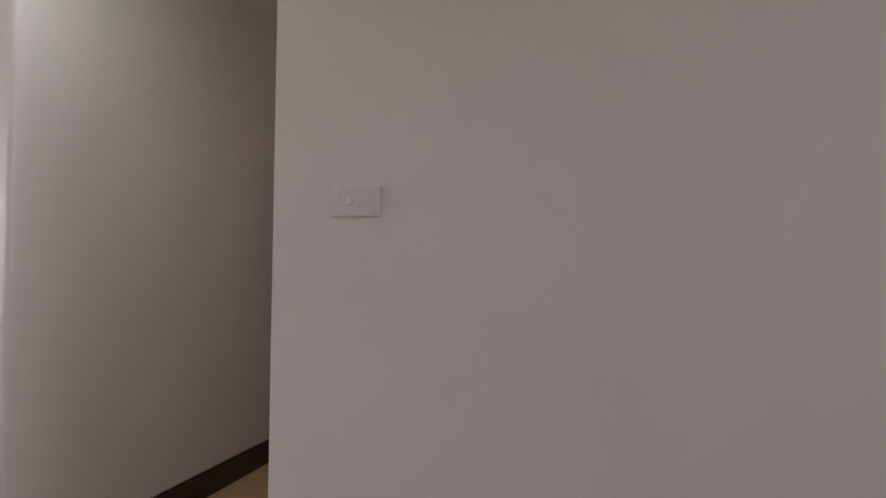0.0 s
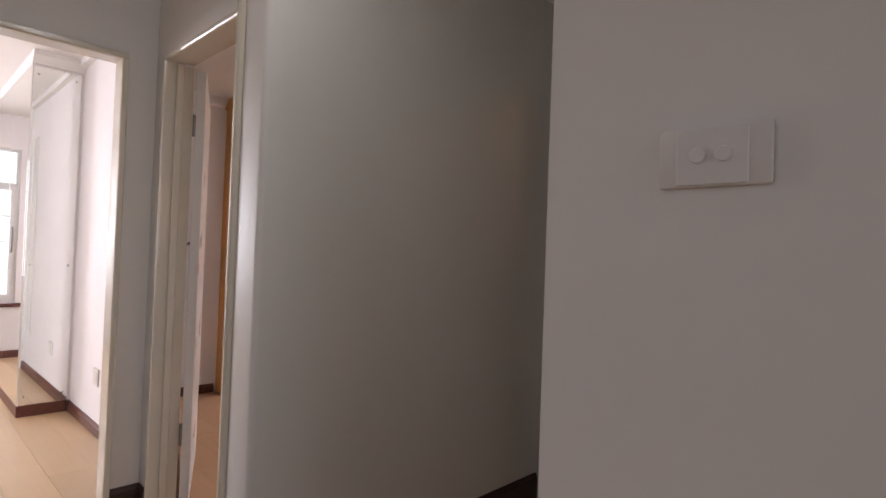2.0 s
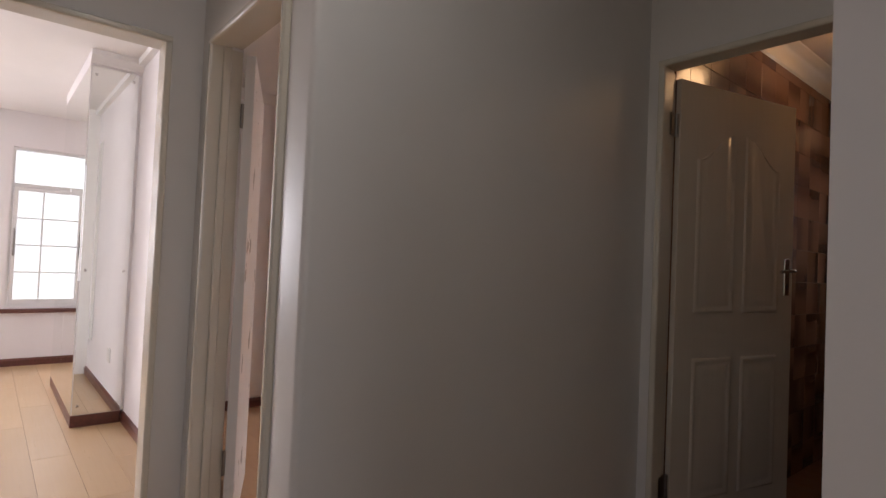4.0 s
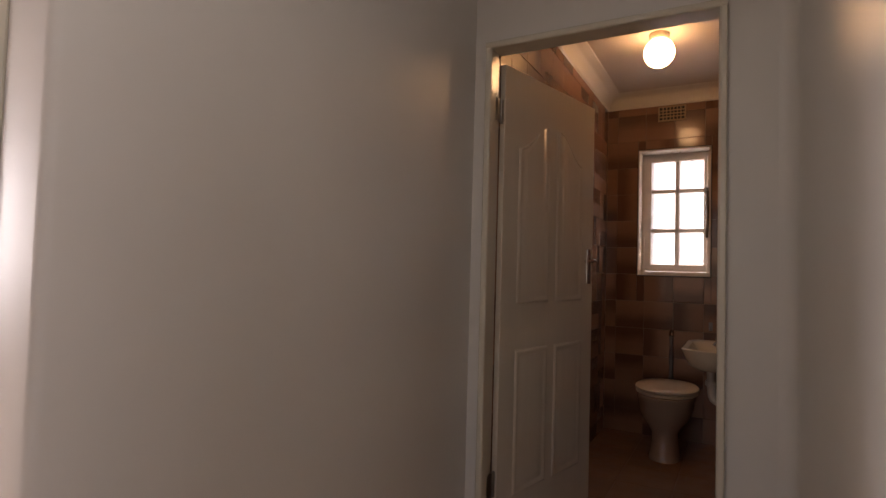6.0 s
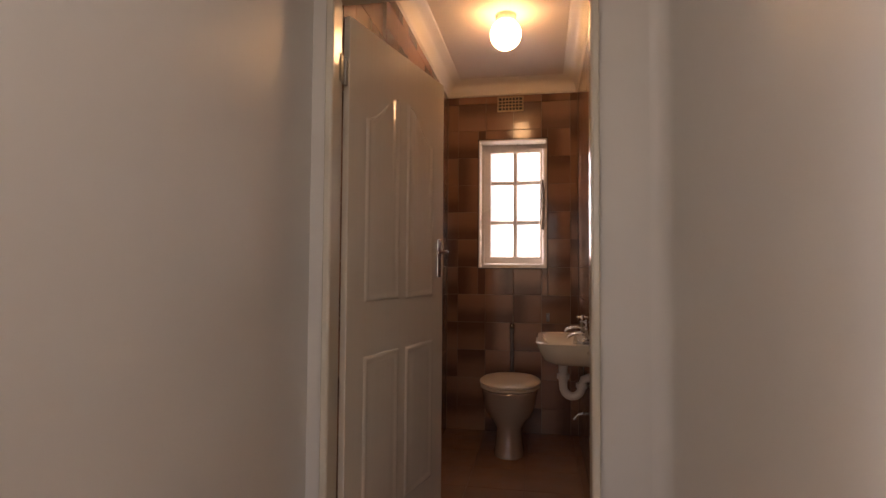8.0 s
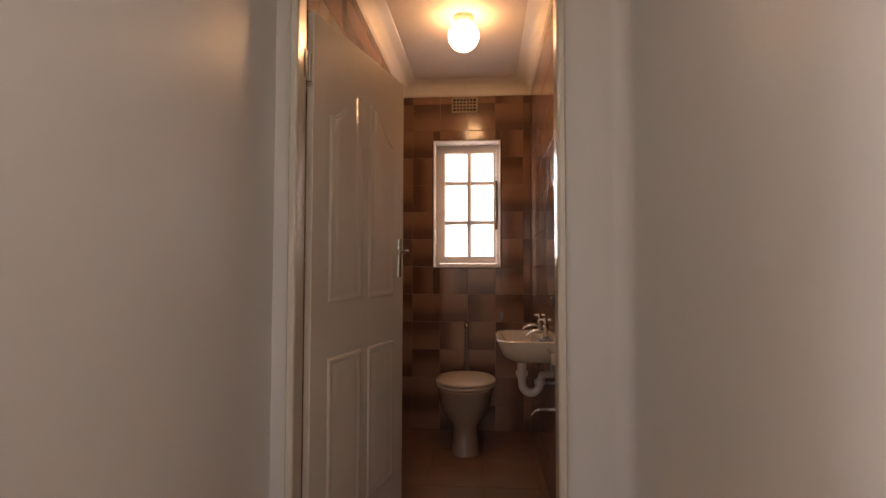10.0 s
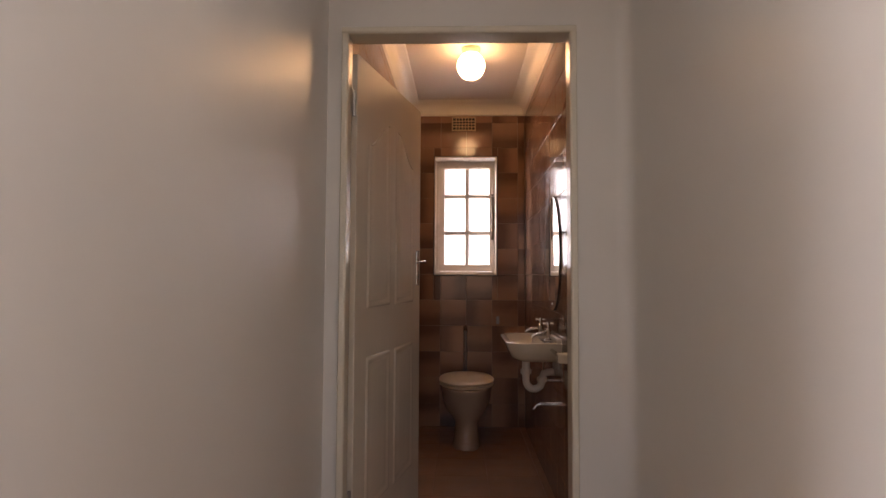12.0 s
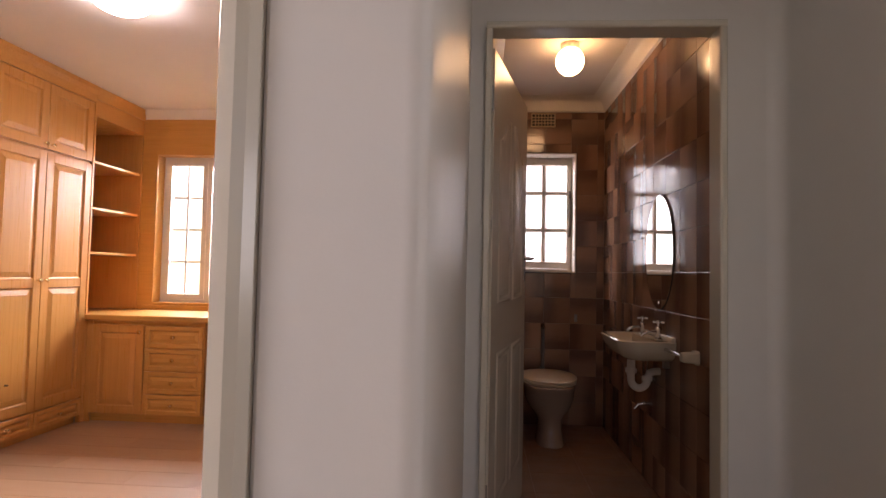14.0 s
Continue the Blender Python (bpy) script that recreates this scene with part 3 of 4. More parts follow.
# bedroom window
w2 = thing("window_2", pose(0, 2.605, 0), "white multi-pane casement window in an oak lined opening", "window", kind="structure")
part("window_frame", surround(BWX0, BWX1, BWZ0, BWZ1, BWX0 + 0.03, BWX1 - 0.03, BWZ0 + 0.04, BWZ1 - 0.03, -0.02, 0.05), M_WHITE, w2)
cw = (BWX1 - BWX0 - 0.06) / 3
for k in range(3):
    a = BWX0 + 0.03 + cw * k
    s = part("sash", surround(a + 0.002, a + cw - 0.002, BWZ0 + 0.042, BWZ1 - 0.032, a + 0.042, a + cw - 0.042, BWZ0 + 0.09, BWZ1 - 0.075, -0.03, 0.02), M_WHITE, w2)
    pane_bars(s, a + 0.042, a + cw - 0.042, BWZ0 + 0.09, BWZ1 - 0.075, 2, 4, 0.0, 0.018, M_GLASS, M_WHITE)
part("window_sill", box((BWX0 + 0.001, -0.135, BWZ0 - 0.002), (BWX1 - 0.001, -0.021, BWZ0 + 0.02), 0.003), M_OAK_X, w2, "oak window sill")

# tall window of the bright room, built facing +x
w3 = thing("window_3", pose(RX0 - 0.06, 0, 0, 0, 0, 90), "tall white window with a top light and small panes", "window", kind="structure")
part("window_frame", surround(RWY0, RWY1, RWZ0, RWZ1, RWY0 + 0.025, RWY1 - 0.025, RWZ0 + 0.03, RWZ1 - 0.025, -0.03, 0.04), M_WHITE, w3)
part("transom", box((RWY0 + 0.025, -0.028, 1.785), (RWY1 - 0.025, 0.035, 1.825), 0.004), M_WHITE, w3)
s = part("sash", surround(RWY0 + 0.027, RWY1 - 0.027, RWZ0 + 0.032, 1.783, RWY0 + 0.062, RWY1 - 0.062, 0.66, 1.75, -0.04, 0.02), M_WHITE, w3)
pane_bars(s, RWY0 + 0.062, RWY1 - 0.062, 0.66, 1.75, 2, 4, 0.0, 0.016, M_GLASS, M_WHITE)
p = part("pane", box((RWY0 + 0.026, 0.0, 1.826), (RWY1 - 0.026, 0.004, RWZ1 - 0.026)), M_GLASS, w3)
p.visible_shadow = False
part("window_sill", box((RWY0 - 0.06, -0.13, RWZ0 - 0.05), (RWY1 + 0.03, -0.031, RWZ0 - 0.012), 0.006), M_REDWOOD, w3, "mahogany stained window sill")
part("handle", tube([(RWY0 + 0.045, -0.045, 1.10), (RWY0 + 0.045, -0.07, 1.12), (RWY0 + 0.045, -0.07, 1.34), (RWY0 + 0.045, -0.045, 1.36)], 0.008), M_STEEL, w3, "dark casement handle", True)

# bright sky beyond the windows
for nm, a, b in (("backdrop_wc", (-0.4, 4.6, -0.29), (1.6, 4.61, 3.4)), ("backdrop_bedroom", (-6.5, 4.8, -0.29), (-0.6, 4.81, 3.6)), ("backdrop_room", (-8.6, -4.0, -0.29), (-8.59, 0.0, 3.6))):
    solid(nm, box(a, b), M_GARDEN if "bed" in nm else M_OUT, "overexposed bright sky outside the window", "sky")

# ---- toilet room things ----
GLOBE = (0.503, 1.25)
lamp = thing("ceiling_globe_light", pose(GLOBE[0], GLOBE[1], H), "lit opal glass globe lamp on the ceiling", "lamp")
part("base", lathe([(0, 0), (0.056, 0), (0.056, -0.012), (0.05, -0.032), (0.045, -0.036), (0, -0.036)], 32), M_CERAMIC, lamp, "cream lamp base", True)
R = 0.084
part("globe", lathe([(0.042, -0.034)] + [(R * math.sin(radians(a)), -0.034 - 0.073 + R * math.cos(radians(a))) for a in range(32, 180, 8)] + [(0, -0.107 - R)], 36), M_GLOBE, lamp, "glowing opal glass globe", True)


def superellipse(cx, cy, ax, ay, z, n=40, p=2.4, back=None):
    """Oval ring; points past the straight back line are pulled flat."""
    out = []
    for i in range(n):
        t = 2 * math.pi * i / n
        c, s = math.cos(t), math.sin(t)
        x = cx + ax * math.copysign(abs(c) ** (2 / p), c)
        y = cy + ay * math.copysign(abs(s) ** (2 / p), s)
        if back is not None:
            y = min(y, back)
        out.append((x, y, z))
    return out


TX = 0.489
toilet = thing("toilet", pose(TX, 2.01, 0), "beige ceramic toilet with a closed cream lid, bowl coloured darker for shade", "toilet")
rings = [superellipse(0, -0.13, 0.090, 0.160, 0.0, p=2.6), superellipse(0, -0.13, 0.092, 0.162, 0.012, p=2.6), superellipse(0, -0.125, 0.084, 0.152, 0.04, p=2.5),
         superellipse(0, -0.12, 0.078, 0.140, 0.10), superellipse(0, -0.11, 0.080, 0.14, 0.16), superellipse(0, -0.10, 0.104, 0.162, 0.195), superellipse(0, -0.082, 0.140, 0.198, 0.238),
         superellipse(0, -0.065, 0.160, 0.228, 0.29), superellipse(0, -0.057, 0.166, 0.240, 0.345), superellipse(0, -0.055, 0.170, 0.245, 0.352), superellipse(0, -0.055, 0.171, 0.245, 0.378), superellipse(0, -0.055, 0.166, 0.239, 0.384)]
part("bowl", loft(rings), M_BEIGE_SHADED, toilet, "glazed beige ceramic bowl and pedestal, shade put into the colour", True)
part("seat", loft([superellipse(0, -0.05, a, b, z, p=2.2) for a, b, z in ((0.176, 0.235, 0.386), (0.182, 0.242, 0.390), (0.182, 0.242, 0.400), (0.178, 0.238, 0.404))]), M_SEAT, toilet, "cream plastic seat", True)
lid = part("lid", loft([superellipse(0, -0.045, a, b, z, p=2.2) for a, b, z in ((0.180, 0.236, 0.407), (0.187, 0.244, 0.411), (0.187, 0.244, 0.420), (0.178, 0.235, 0.427), (0.12, 0.16, 0.432), (0.02, 0.03, 0.433))]), M_SEAT, toilet, "cream plastic lid", True)
for sx in (-0.075, 0.075):
    part("lid_hinge", tube([(sx - 0.02, 0.185, 0.412), (sx + 0.02, 0.185, 0.412)], 0.012), M_SEAT, lid, smooth=True)
part("outlet_pipe", tube([(0, 0.06, 0.16), (0, 0.16, 0.17), (0, 0.278, 0.18)], 0.05, 18), M_PVC, toilet, "white outlet pipe", True)
part("flush_inlet", tube([(-0.006, 0.14, 0.36), (-0.006, 0.2, 0.365), (-0.006, 0.245, 0.39), (-0.006, 0.258, 0.43)], 0.02, 14), M_STEEL, toilet, "grey flush pipe elbow", True)

toilet.scale = (1.05, 1.04, 1.03)
pipe = thing("flush_pipe", pose(TX - 0.006, 2.268, 0), "grey metal flush pipe fixed up the tiled wall", "pipe")
part("pipe", tube([(0, 0, 0.41), (0, 0, 0.70), (0, 0, 0.735)], 0.013, 14), M_STEEL, pipe, smooth=True)
part("wall_flange", tube([(0, -0.005, 0.735), (0, 0.01, 0.757), (0, 0.024, 0.762)], 0.018, 14), M_CHROME, pipe, smooth=True)
part("pipe_clip", tube([(0, 0, 0.55), (0, 0, 0.565)], 0.017, 14), M_STEEL, pipe)

hook = thing("wall_hook", pose(0.735, WC_Y1, 0.82), "small dark metal hook on the tiled wall", "hook")
part("plate", box((-0.012, -0.006, -0.03), (0.012, -0.0005, 0.03), 0.003), M_STEEL, hook)
part("arm", tube([(0, -0.005, 0.012), (0, -0.025, 0.008), (0, -0.032, -0.004), (0, -0.03, -0.02), (0, -0.022, -0.024)], 0.004, 8), M_STEEL, hook, smooth=True)

# air vent
vent = thing("air_vent", pose(0.372, WC_Y1, 2.31), "beige clay air brick with square holes", "vent")
VW, VH = 0.19, 0.112
# near-black sheet over the tiles, standing in for shade in the holes
part("hole_shade", box((0.003, -0.003, 0.003), (VW - 0.003, -0.001, VH - 0.003)), M_DARK, vent)
part("frame", surround(0, VW, 0, VH, 0.010, VW - 0.010, 0.010, VH - 0.010, -0.012, -0.0005), M_VENT, vent)
for i in range(1, 7):
    xx = 0.01 + (VW - 0.02) * i / 7
    part("bar", box((xx - 0.0036, -0.011, 0.010), (xx + 0.0036, -0.0035, VH - 0.010)), M_VENT, vent)
for j in range(1, 4):
    zz = 0.01 + (VH - 0.02) * j / 4
    part("bar", box((0.010, -0.0105, zz - 0.0036), (VW - 0.010, -0.003, zz + 0.0036)), M_VENT, vent)

# basin on the right wall; local -x is out from the wall
basin = thing("wash_basin", pose(WC_R, 0.965, 0.038), "small white ceramic wash basin fixed to the tiled wall", "basin")


def basin_ring(out0, out1, half, z, r=0.09, n=8):
    """Rounded rectangle from the wall side out0 to the room side out1."""
    pts = []
    corners = [(-out1 + r, half - r, 90, 180), (-out1 + r, -half + r, 180, 270)]
    pts.append((-out0, half, z))
    for cx, cy, a0, a1 in corners:
        pts += [(cx + r * math.cos(radians(a0 + (a1 - a0) * i / n)), cy + r * math.sin(radians(a0 + (a1 - a0) * i / n)), z) for i in range(n + 1)]
    pts.append((-out0, -half, z))
    return pts


rings = [basin_ring(0.001, 0.16, 0.13, 0.688, 0.05), basin_ring(0.001, 0.205, 0.175, 0.694, 0.06), basin_ring(0.001, 0.24, 0.215, 0.715, 0.08), basin_ring(0.001, 0.258, 0.234, 0.752, 0.085),
         basin_ring(0.001, 0.270, 0.243, 0.783, 0.085), basin_ring(0.001, 0.274, 0.246, 0.792, 0.085), basin_ring(0.004, 0.266, 0.240, 0.797, 0.082),
         basin_ring(0.085, 0.245, 0.215, 0.793, 0.075), basin_ring(0.095, 0.225, 0.190, 0.76, 0.06), basin_ring(0.10, 0.20, 0.15, 0.722, 0.045), basin_ring(0.12, 0.18, 0.06, 0.708, 0.025)]
part("bowl", loft(rings), M_CERAMIC, basin, "glazed white ceramic bowl", True)
part("splash_lip", box((-0.03, -0.243, 0.79), (-0.001, 0.243, 0.818), 0.008, 2), M_CERAMIC, basin, smooth=True)
bm = tube([(-0.15, 0.0, 0.69), (-0.15, 0.0, 0.595)], 0.021, 16)
tube([(-0.15, 0.0, 0.628), (-0.15, 0.0, 0.606)], 0.029, 16, bm)
trap = part("trap", bm, M_PVC, basin, "white plastic waste trap", True)
u = [(-0.15, 0.0, 0.60), (-0.15, 0.0, 0.575)] + [(-0.15 + 0.042 - 0.042 * math.cos(radians(a)), 0.0, 0.57 - 0.045 * math.sin(radians(a))) for a in range(0, 181, 20)] + [(-0.064, 0, 0.585), (-0.058, 0, 0.605), (-0.03, 0, 0.615), (-0.002, 0, 0.615)]
part("trap_bend", tube(u, 0.019, 14), M_PVC, trap, smooth=True)
part("trap_nut", tube([(-0.066, 0, 0.566), (-0.066, 0, 0.588)], 0.026, 16), M_PVC, trap, smooth=True)
for sy in (-0.14, 0.14):
    part("bracket", boxes([((-0.03, sy - 0.012, 0.655), (-0.001, sy + 0.012, 0.70))]), M_STEEL, basin)


def pillar_tap(y):
    tap = thing("pillar_tap", pose(WC_R - 0.052, 0.965 + y, 0.834), "chrome pillar tap with a cross handle on the basin", "tap", "basin taps")
    part("body", lathe([(0.022, 0), (0.022, 0.006), (0.013, 0.012), (0.012, 0.045), (0.016, 0.052), (0.015, 0.062), (0.008, 0.068), (0.008, 0.082), (0, 0.082)], 20), M_CHROME, tap, smooth=True)
    part("spout", tube([(0, 0, 0.034), (-0.025, 0, 0.040), (-0.055, 0, 0.036), (-0.078, 0, 0.026), (-0.083, 0, 0.016)], 0.008, 14), M_CHROME, tap, smooth=True)
    bm = tube([(-0.026, 0.008, 0.088), (0.026, -0.008, 0.088)], 0.006, 10)
    tube([(-0.008, -0.026, 0.088), (0.008, 0.026, 0.088)], 0.006, 10, bm)
    tube([(0, 0, 0.080), (0, 0, 0.098)], 0.011, 14, bm)
    part("cross_handle", bm, M_CHROME, tap, smooth=True)


pillar_tap(0.135)
pillar_tap(-0.135)

valve = thing("stop_valve", pose(WC_R, 1.02, 0.60), "chrome stop valve with supply pipe under the basin", "valve")
bm = tube([(-0.001, 0, 0), (-0.055, 0, 0)], 0.011)
tube([(-0.055, 0, -0.012), (-0.055, 0, 0.03)], 0.010, 12, bm)
part("body", bm, M_CHROME, valve, smooth=True)
part("wheel", tube([(-0.06, 0, 0), (-0.075, 0, 0)], 0.02, 14), M_CHROME, valve, smooth=True)
part("supply_pipe", tube([(-0.055, 0, 0.03), (-0.055, -0.01, 0.07), (-0.052, -0.02, 0.12)], 0.006, 10), M_CHROME, valve, smooth=True)
valve2 = thing("stop_valve", pose(WC_R, 1.09, 0.455), "low chrome stop valve on the tiled wall", "valve")
bm = tube([(-0.001, 0, 0), (-0.05, 0, 0)], 0.010)
tube([(-0.05, 0, 0), (-0.075, 0.0, -0.005), (-0.095, 0.0, -0.03)], 0.008, 10, bm)
part("body", bm, M_CHROME, valve2, smooth=True)
part("lever", tube([(-0.05, 0, 0.01), (-0.055, -0.03, 0.018), (-0.055, -0.06, 0.014)], 0.005, 8), M_CHROME, valve2, smooth=True)

# oval mirror
mirror = thing("oval_mirror", pose(WC_R, 0.97, 1.285), "frameless oval mirror screwed to the tiles", "mirror")
ring = [(0.22 * math.cos(2 * math.pi * i / 56), 0.305 * math.sin(2 * math.pi * i / 56)) for i in range(56)]
part("glass", loft([[(-0.003, y, z) for y, z in ring], [(-0.008, y, z) for y, z in ring], [(-0.009, y * 0.985, z * 0.985) for y, z in ring]]), M_MIRROR, mirror)
part("edge", loft([[(-0.0015, y * 1.006, z * 1.006) for y, z in ring], [(-0.006, y * 1.006, z * 1.006) for y, z in ring]]), M_DARK, mirror, "dark mirror edge")
for zz in (0.27, -0.27):
    part("screw", tube([(-0.009, 0, zz), (-0.0125, 0, zz)], 0.007, 14), M_CHROME, mirror)

# towel rail
rail = thing("towel_rail", pose(WC_R, 0.47, 0.80), "chrome towel rail on cream ceramic blocks", "towel rail")
for yy in (0.0, 0.30):
    blk = loft([[(-o, yy + hw * c, hh * s_) for c, s_ in ((-1, -0.7), (-0.7, -1), (0.7, -1), (1, -0.7), (1, 0.7), (0.7, 1), (-0.7, 1), (-1, 0.7))]
                for o, hw, hh in ((0.0005, 0.032, 0.030), (0.012, 0.032, 0.030), (0.022, 0.026, 0.024), (0.062, 0.024, 0.022), (0.070, 0.018, 0.017))])
    part("block", blk, M_CERAMIC, rail, "cream ceramic rail block", True)
part("bar", tube([(-0.05, 0.02, 0.0), (-0.05, 0.28, 0.0)], 0.009, 14), M_CHROME, rail, "chrome bar", True)

# ---- passage things ----
pl = thing("passage_ceiling_light", pose(0.45, -1.74, H), "round opal ceiling light of the passage", "lamp")
part("base", lathe([(0, 0), (0.15, 0), (0.15, -0.02), (0.14, -0.025), (0, -0.025)], 32), M_WHITE, pl, smooth=True)
part("diffuser", lathe([(0.138, -0.0255), (0.136, -0.045), (0.11, -0.062), (0.06, -0.07), (0, -0.072)], 32), M_PASSAGE, pl, "lit opal diffuser", True)
sw = thing("light_switch", pose(1.304, SW_Y, 1.330), "off-white double light switch on the cream wall", "light switch")
part("plate", box((-0.063, -0.011, -0.036), (0.063, -0.0003, 0.036), 0.0045, 2), M_PLASTIC, sw, smooth=True)
face = part("face", box((-0.040, -0.0135, -0.0335), (0.040, -0.0105, 0.0335), 0.001), M_PLASTIC, sw)
for dx in (-0.0145, 0.0145):
    part("rocker", lathe([(0, 0), (0.0095, 0), (0.0095, 0.003), (0.008, 0.0045), (0, 0.0048)], 20), M_PLASTIC, sw, "round white rocker", True, pose(dx, -0.0135, 0.001, 90, 0, 0))
    part("rocker_gap", lathe([(0.0096, 0), (0.0108, 0), (0.0108, 0.0004), (0.0096, 0.0004)], 20), M_PLASTIC, sw, at=pose(dx, -0.0135, 0.001, 90, 0, 0))


# ---- bedroom things; fronts are built facing -y and turned into place ----
def knob(parent, x, z, y=-0.02):
    bm = lathe([(0, 0), (0.009, 0), (0.006, 0.006), (0.006, 0.012), (0.013, 0.018), (0.014, 0.024), (0.009, 0.030), (0, 0.031)], 18)
    part("knob", bm, M_BRASS, parent, "round brass knob", True, pose(x, y, z, 90, 0, 0))


def cabinet_door(parent, x0, x1, z0, z1, splits=(), stile=0.062, name="door", material=None):
    """Framed door or drawer front, 20 mm thick, with raised and fielded panels."""
    g = 0.0024
    x0, x1, z0, z1 = x0 + g, x1 - g, z0 + g, z1 - g
    bm = bmesh.new()
    add_box(bm, (x0, -0.02, z0), (x0 + stile, 0, z1), 0.0025)
    add_box(bm, (x1 - stile, -0.02, z0), (x1, 0, z1), 0.0025)
    edges = [z0 + stile] + [v for s in splits for v in (s - stile / 2, s + stile / 2)] + [z1 - stile]
    rails = [(z0, edges[0])] + [(edges[i], edges[i + 1]) for i in range(1, len(edges) - 1, 2)] + [(edges[-1], z1)]
    for a, b in rails:
        add_box(bm, (x0 + stile - 0.001, -0.0196, a), (x1 - stile + 0.001, 0, b), 0.002)
    door = part(name, bm, material or M_OAK_Z, parent)
    for i in range(0, len(edges), 2):
        bm = bmesh.new()
        a, b = edges[i], edges[i + 1]
        k = min(0.03, (b - a) * 0.22)
        panel_ring(bm, [(x0 + stile, a), (x1 - stile, a), (x1 - stile, b), (x0 + stile, b)], 0.0,
                   [(-0.001, -0.019), (0.004, -0.011), (0.008, -0.009), (0.010, -0.009), (0.010 + k, -0.0165), (0.012 + k, -0.0175)])
        part("panel", bm, material or M_OAK_Z, door)
    return door


def wardrobe(name, y0, n, label):
    """Built-in oak wardrobe: plinth drawers, tall doors, top cupboards; x runs along the wall."""
    w = 0.425 * n
    ob = thing(name, pose(-2.93, y0, 0, 0, 0, 90), label, "wardrobe", "built-in oak wardrobes")
    bm = boxes([((0, 0.001, 0.05), (0.018, 0.58, 2.38)), ((w - 0.018, 0.001, 0.05), (w, 0.58, 2.38)), ((0.018, 0.001, 0.05), (w - 0.018, 0.58, 0.07)), ((0.018, 0.001, 0.178), (w - 0.018, 0.58, 0.192)),
                ((0.018, 0.001, 1.905), (w - 0.018, 0.58, 1.922)), ((0.018, 0.001, 2.36), (w - 0.018, 0.58, 2.38)), ((0.018, 0.56, 0.07), (w - 0.018, 0.58, 2.36))])
    part("body", bm, M_OAK_Z, ob)
    part("plinth", box((0, 0.03, 0.0), (w, 0.56, 0.049)), M_OAK_Z, ob)
    for i in range(n):
        a, b = 0.425 * i, 0.425 * (i + 1)
        d = cabinet_door(ob, a, b, 0.19, 1.905, (1.025,))
        t = cabinet_door(ob, a, b, 1.92, 2.37)
        r = cabinet_door(ob, a, b, 0.055, 0.18, (), 0.026, "drawer", M_OAK_Y)
        inner = b - 0.03 if i % 2 == 0 and n > 1 else a + 0.03
        knob(d, inner, 1.045)
        knob(t, inner, 1.955)
        knob(r, (a + b) / 2, 0.118)
    prof = [(0.02, 2.372), (-0.022, 2.372), (-0.026, 2.39), (-0.035, 2.425), (-0.05, 2.455), (-0.052, 2.487), (0.02, 2.487)]
    part("cornice", loft([[(x, y, z) for y, z in prof] for x in (0, w)]), M_OAK_Y, ob, "moulded oak cornice")
    return ob


first = wardrobe("wardrobe", 1.01, 2, "built-in oak wardrobe with panelled doors beside the open shelves")
part("worn_patch", boxes([((0.185, -0.0208, 0.395), (0.2, -0.0175, 0.405)), ((0.2005, -0.0208, 0.392), (0.212, -0.0175, 0.402))]), M_BRONZE, first, "dark worn patch on the door")
wardrobe("wardrobe", 0.16, 2, "built-in oak wardrobe with panelled doors in the wall's middle")
wardrobe("wardrobe", -0.265, 1, "narrow built-in oak wardrobe at the end of the row")
endp = thing("wardrobe_end_panel", pose(-2.93, -0.324, 0, 0, 0, 90), "tall oak end panel closing the wardrobe row", "panel")
part("board", box((0.0, -0.02, 0.0), (0.058, 0.58, 2.48), 0.006, 2), M_OAK_Z, endp)
part("cap", box((-0.02, -0.052, 2.40), (0.0, 0.27, 2.487), 0.004), M_OAK_Y, endp, "moulded oak cap")

shelf = thing("open_shelf_unit", pose(-2.91, 1.865, 0, 0, 0, 90), "open oak shelves between the wardrobe and the window", "shelf")
part("side_panel", box((0.0, 0.0, 0.791), (0.02, 0.58, 2.40), 0.002), M_OAK_Z, shelf)
part("side_panel", box((0.585, 0.0, 0.791), (0.605, 0.58, 2.40), 0.002), M_OAK_Z, shelf)
part("back_panel", box((0.02, 0.55, 0.791), (0.585, 0.58, 2.40)), M_OAK_Z, shelf)
part("top_box", box((0.0201, 0.0, 2.27), (0.5849, 0.549, 2.40), 0.002), M_OAK_Y, shelf)
part("cornice", loft([[(x, y, z) for y, z in [(0.02, 2.401), (-0.004, 2.401), (-0.02, 2.44), (-0.03, 2.487), (0.02, 2.487)]] for x in (0, 0.605)]), M_OAK_Y, shelf, "moulded oak cornice")
for z in (1.255, 1.59, 1.94):
    part("shelf_board", box((0.0203, 0.012, z - 0.02), (0.5847, 0.548, z), 0.003), M_OAK_Y, shelf)

top = thing("desk_worktop", pose(-0.07, 0.275, 0), "oak worktop running below the bedroom window", "worktop")
part("board", box((-3.42, 1.585, 0.745), (-1.55, 2.199, 0.788), 0.008, 2), M_OAK_X, top)
part("upstand", box((-2.78, 2.18, 0.7885), (-1.55, 2.199, 0.826), 0.002), M_OAK_X, top)

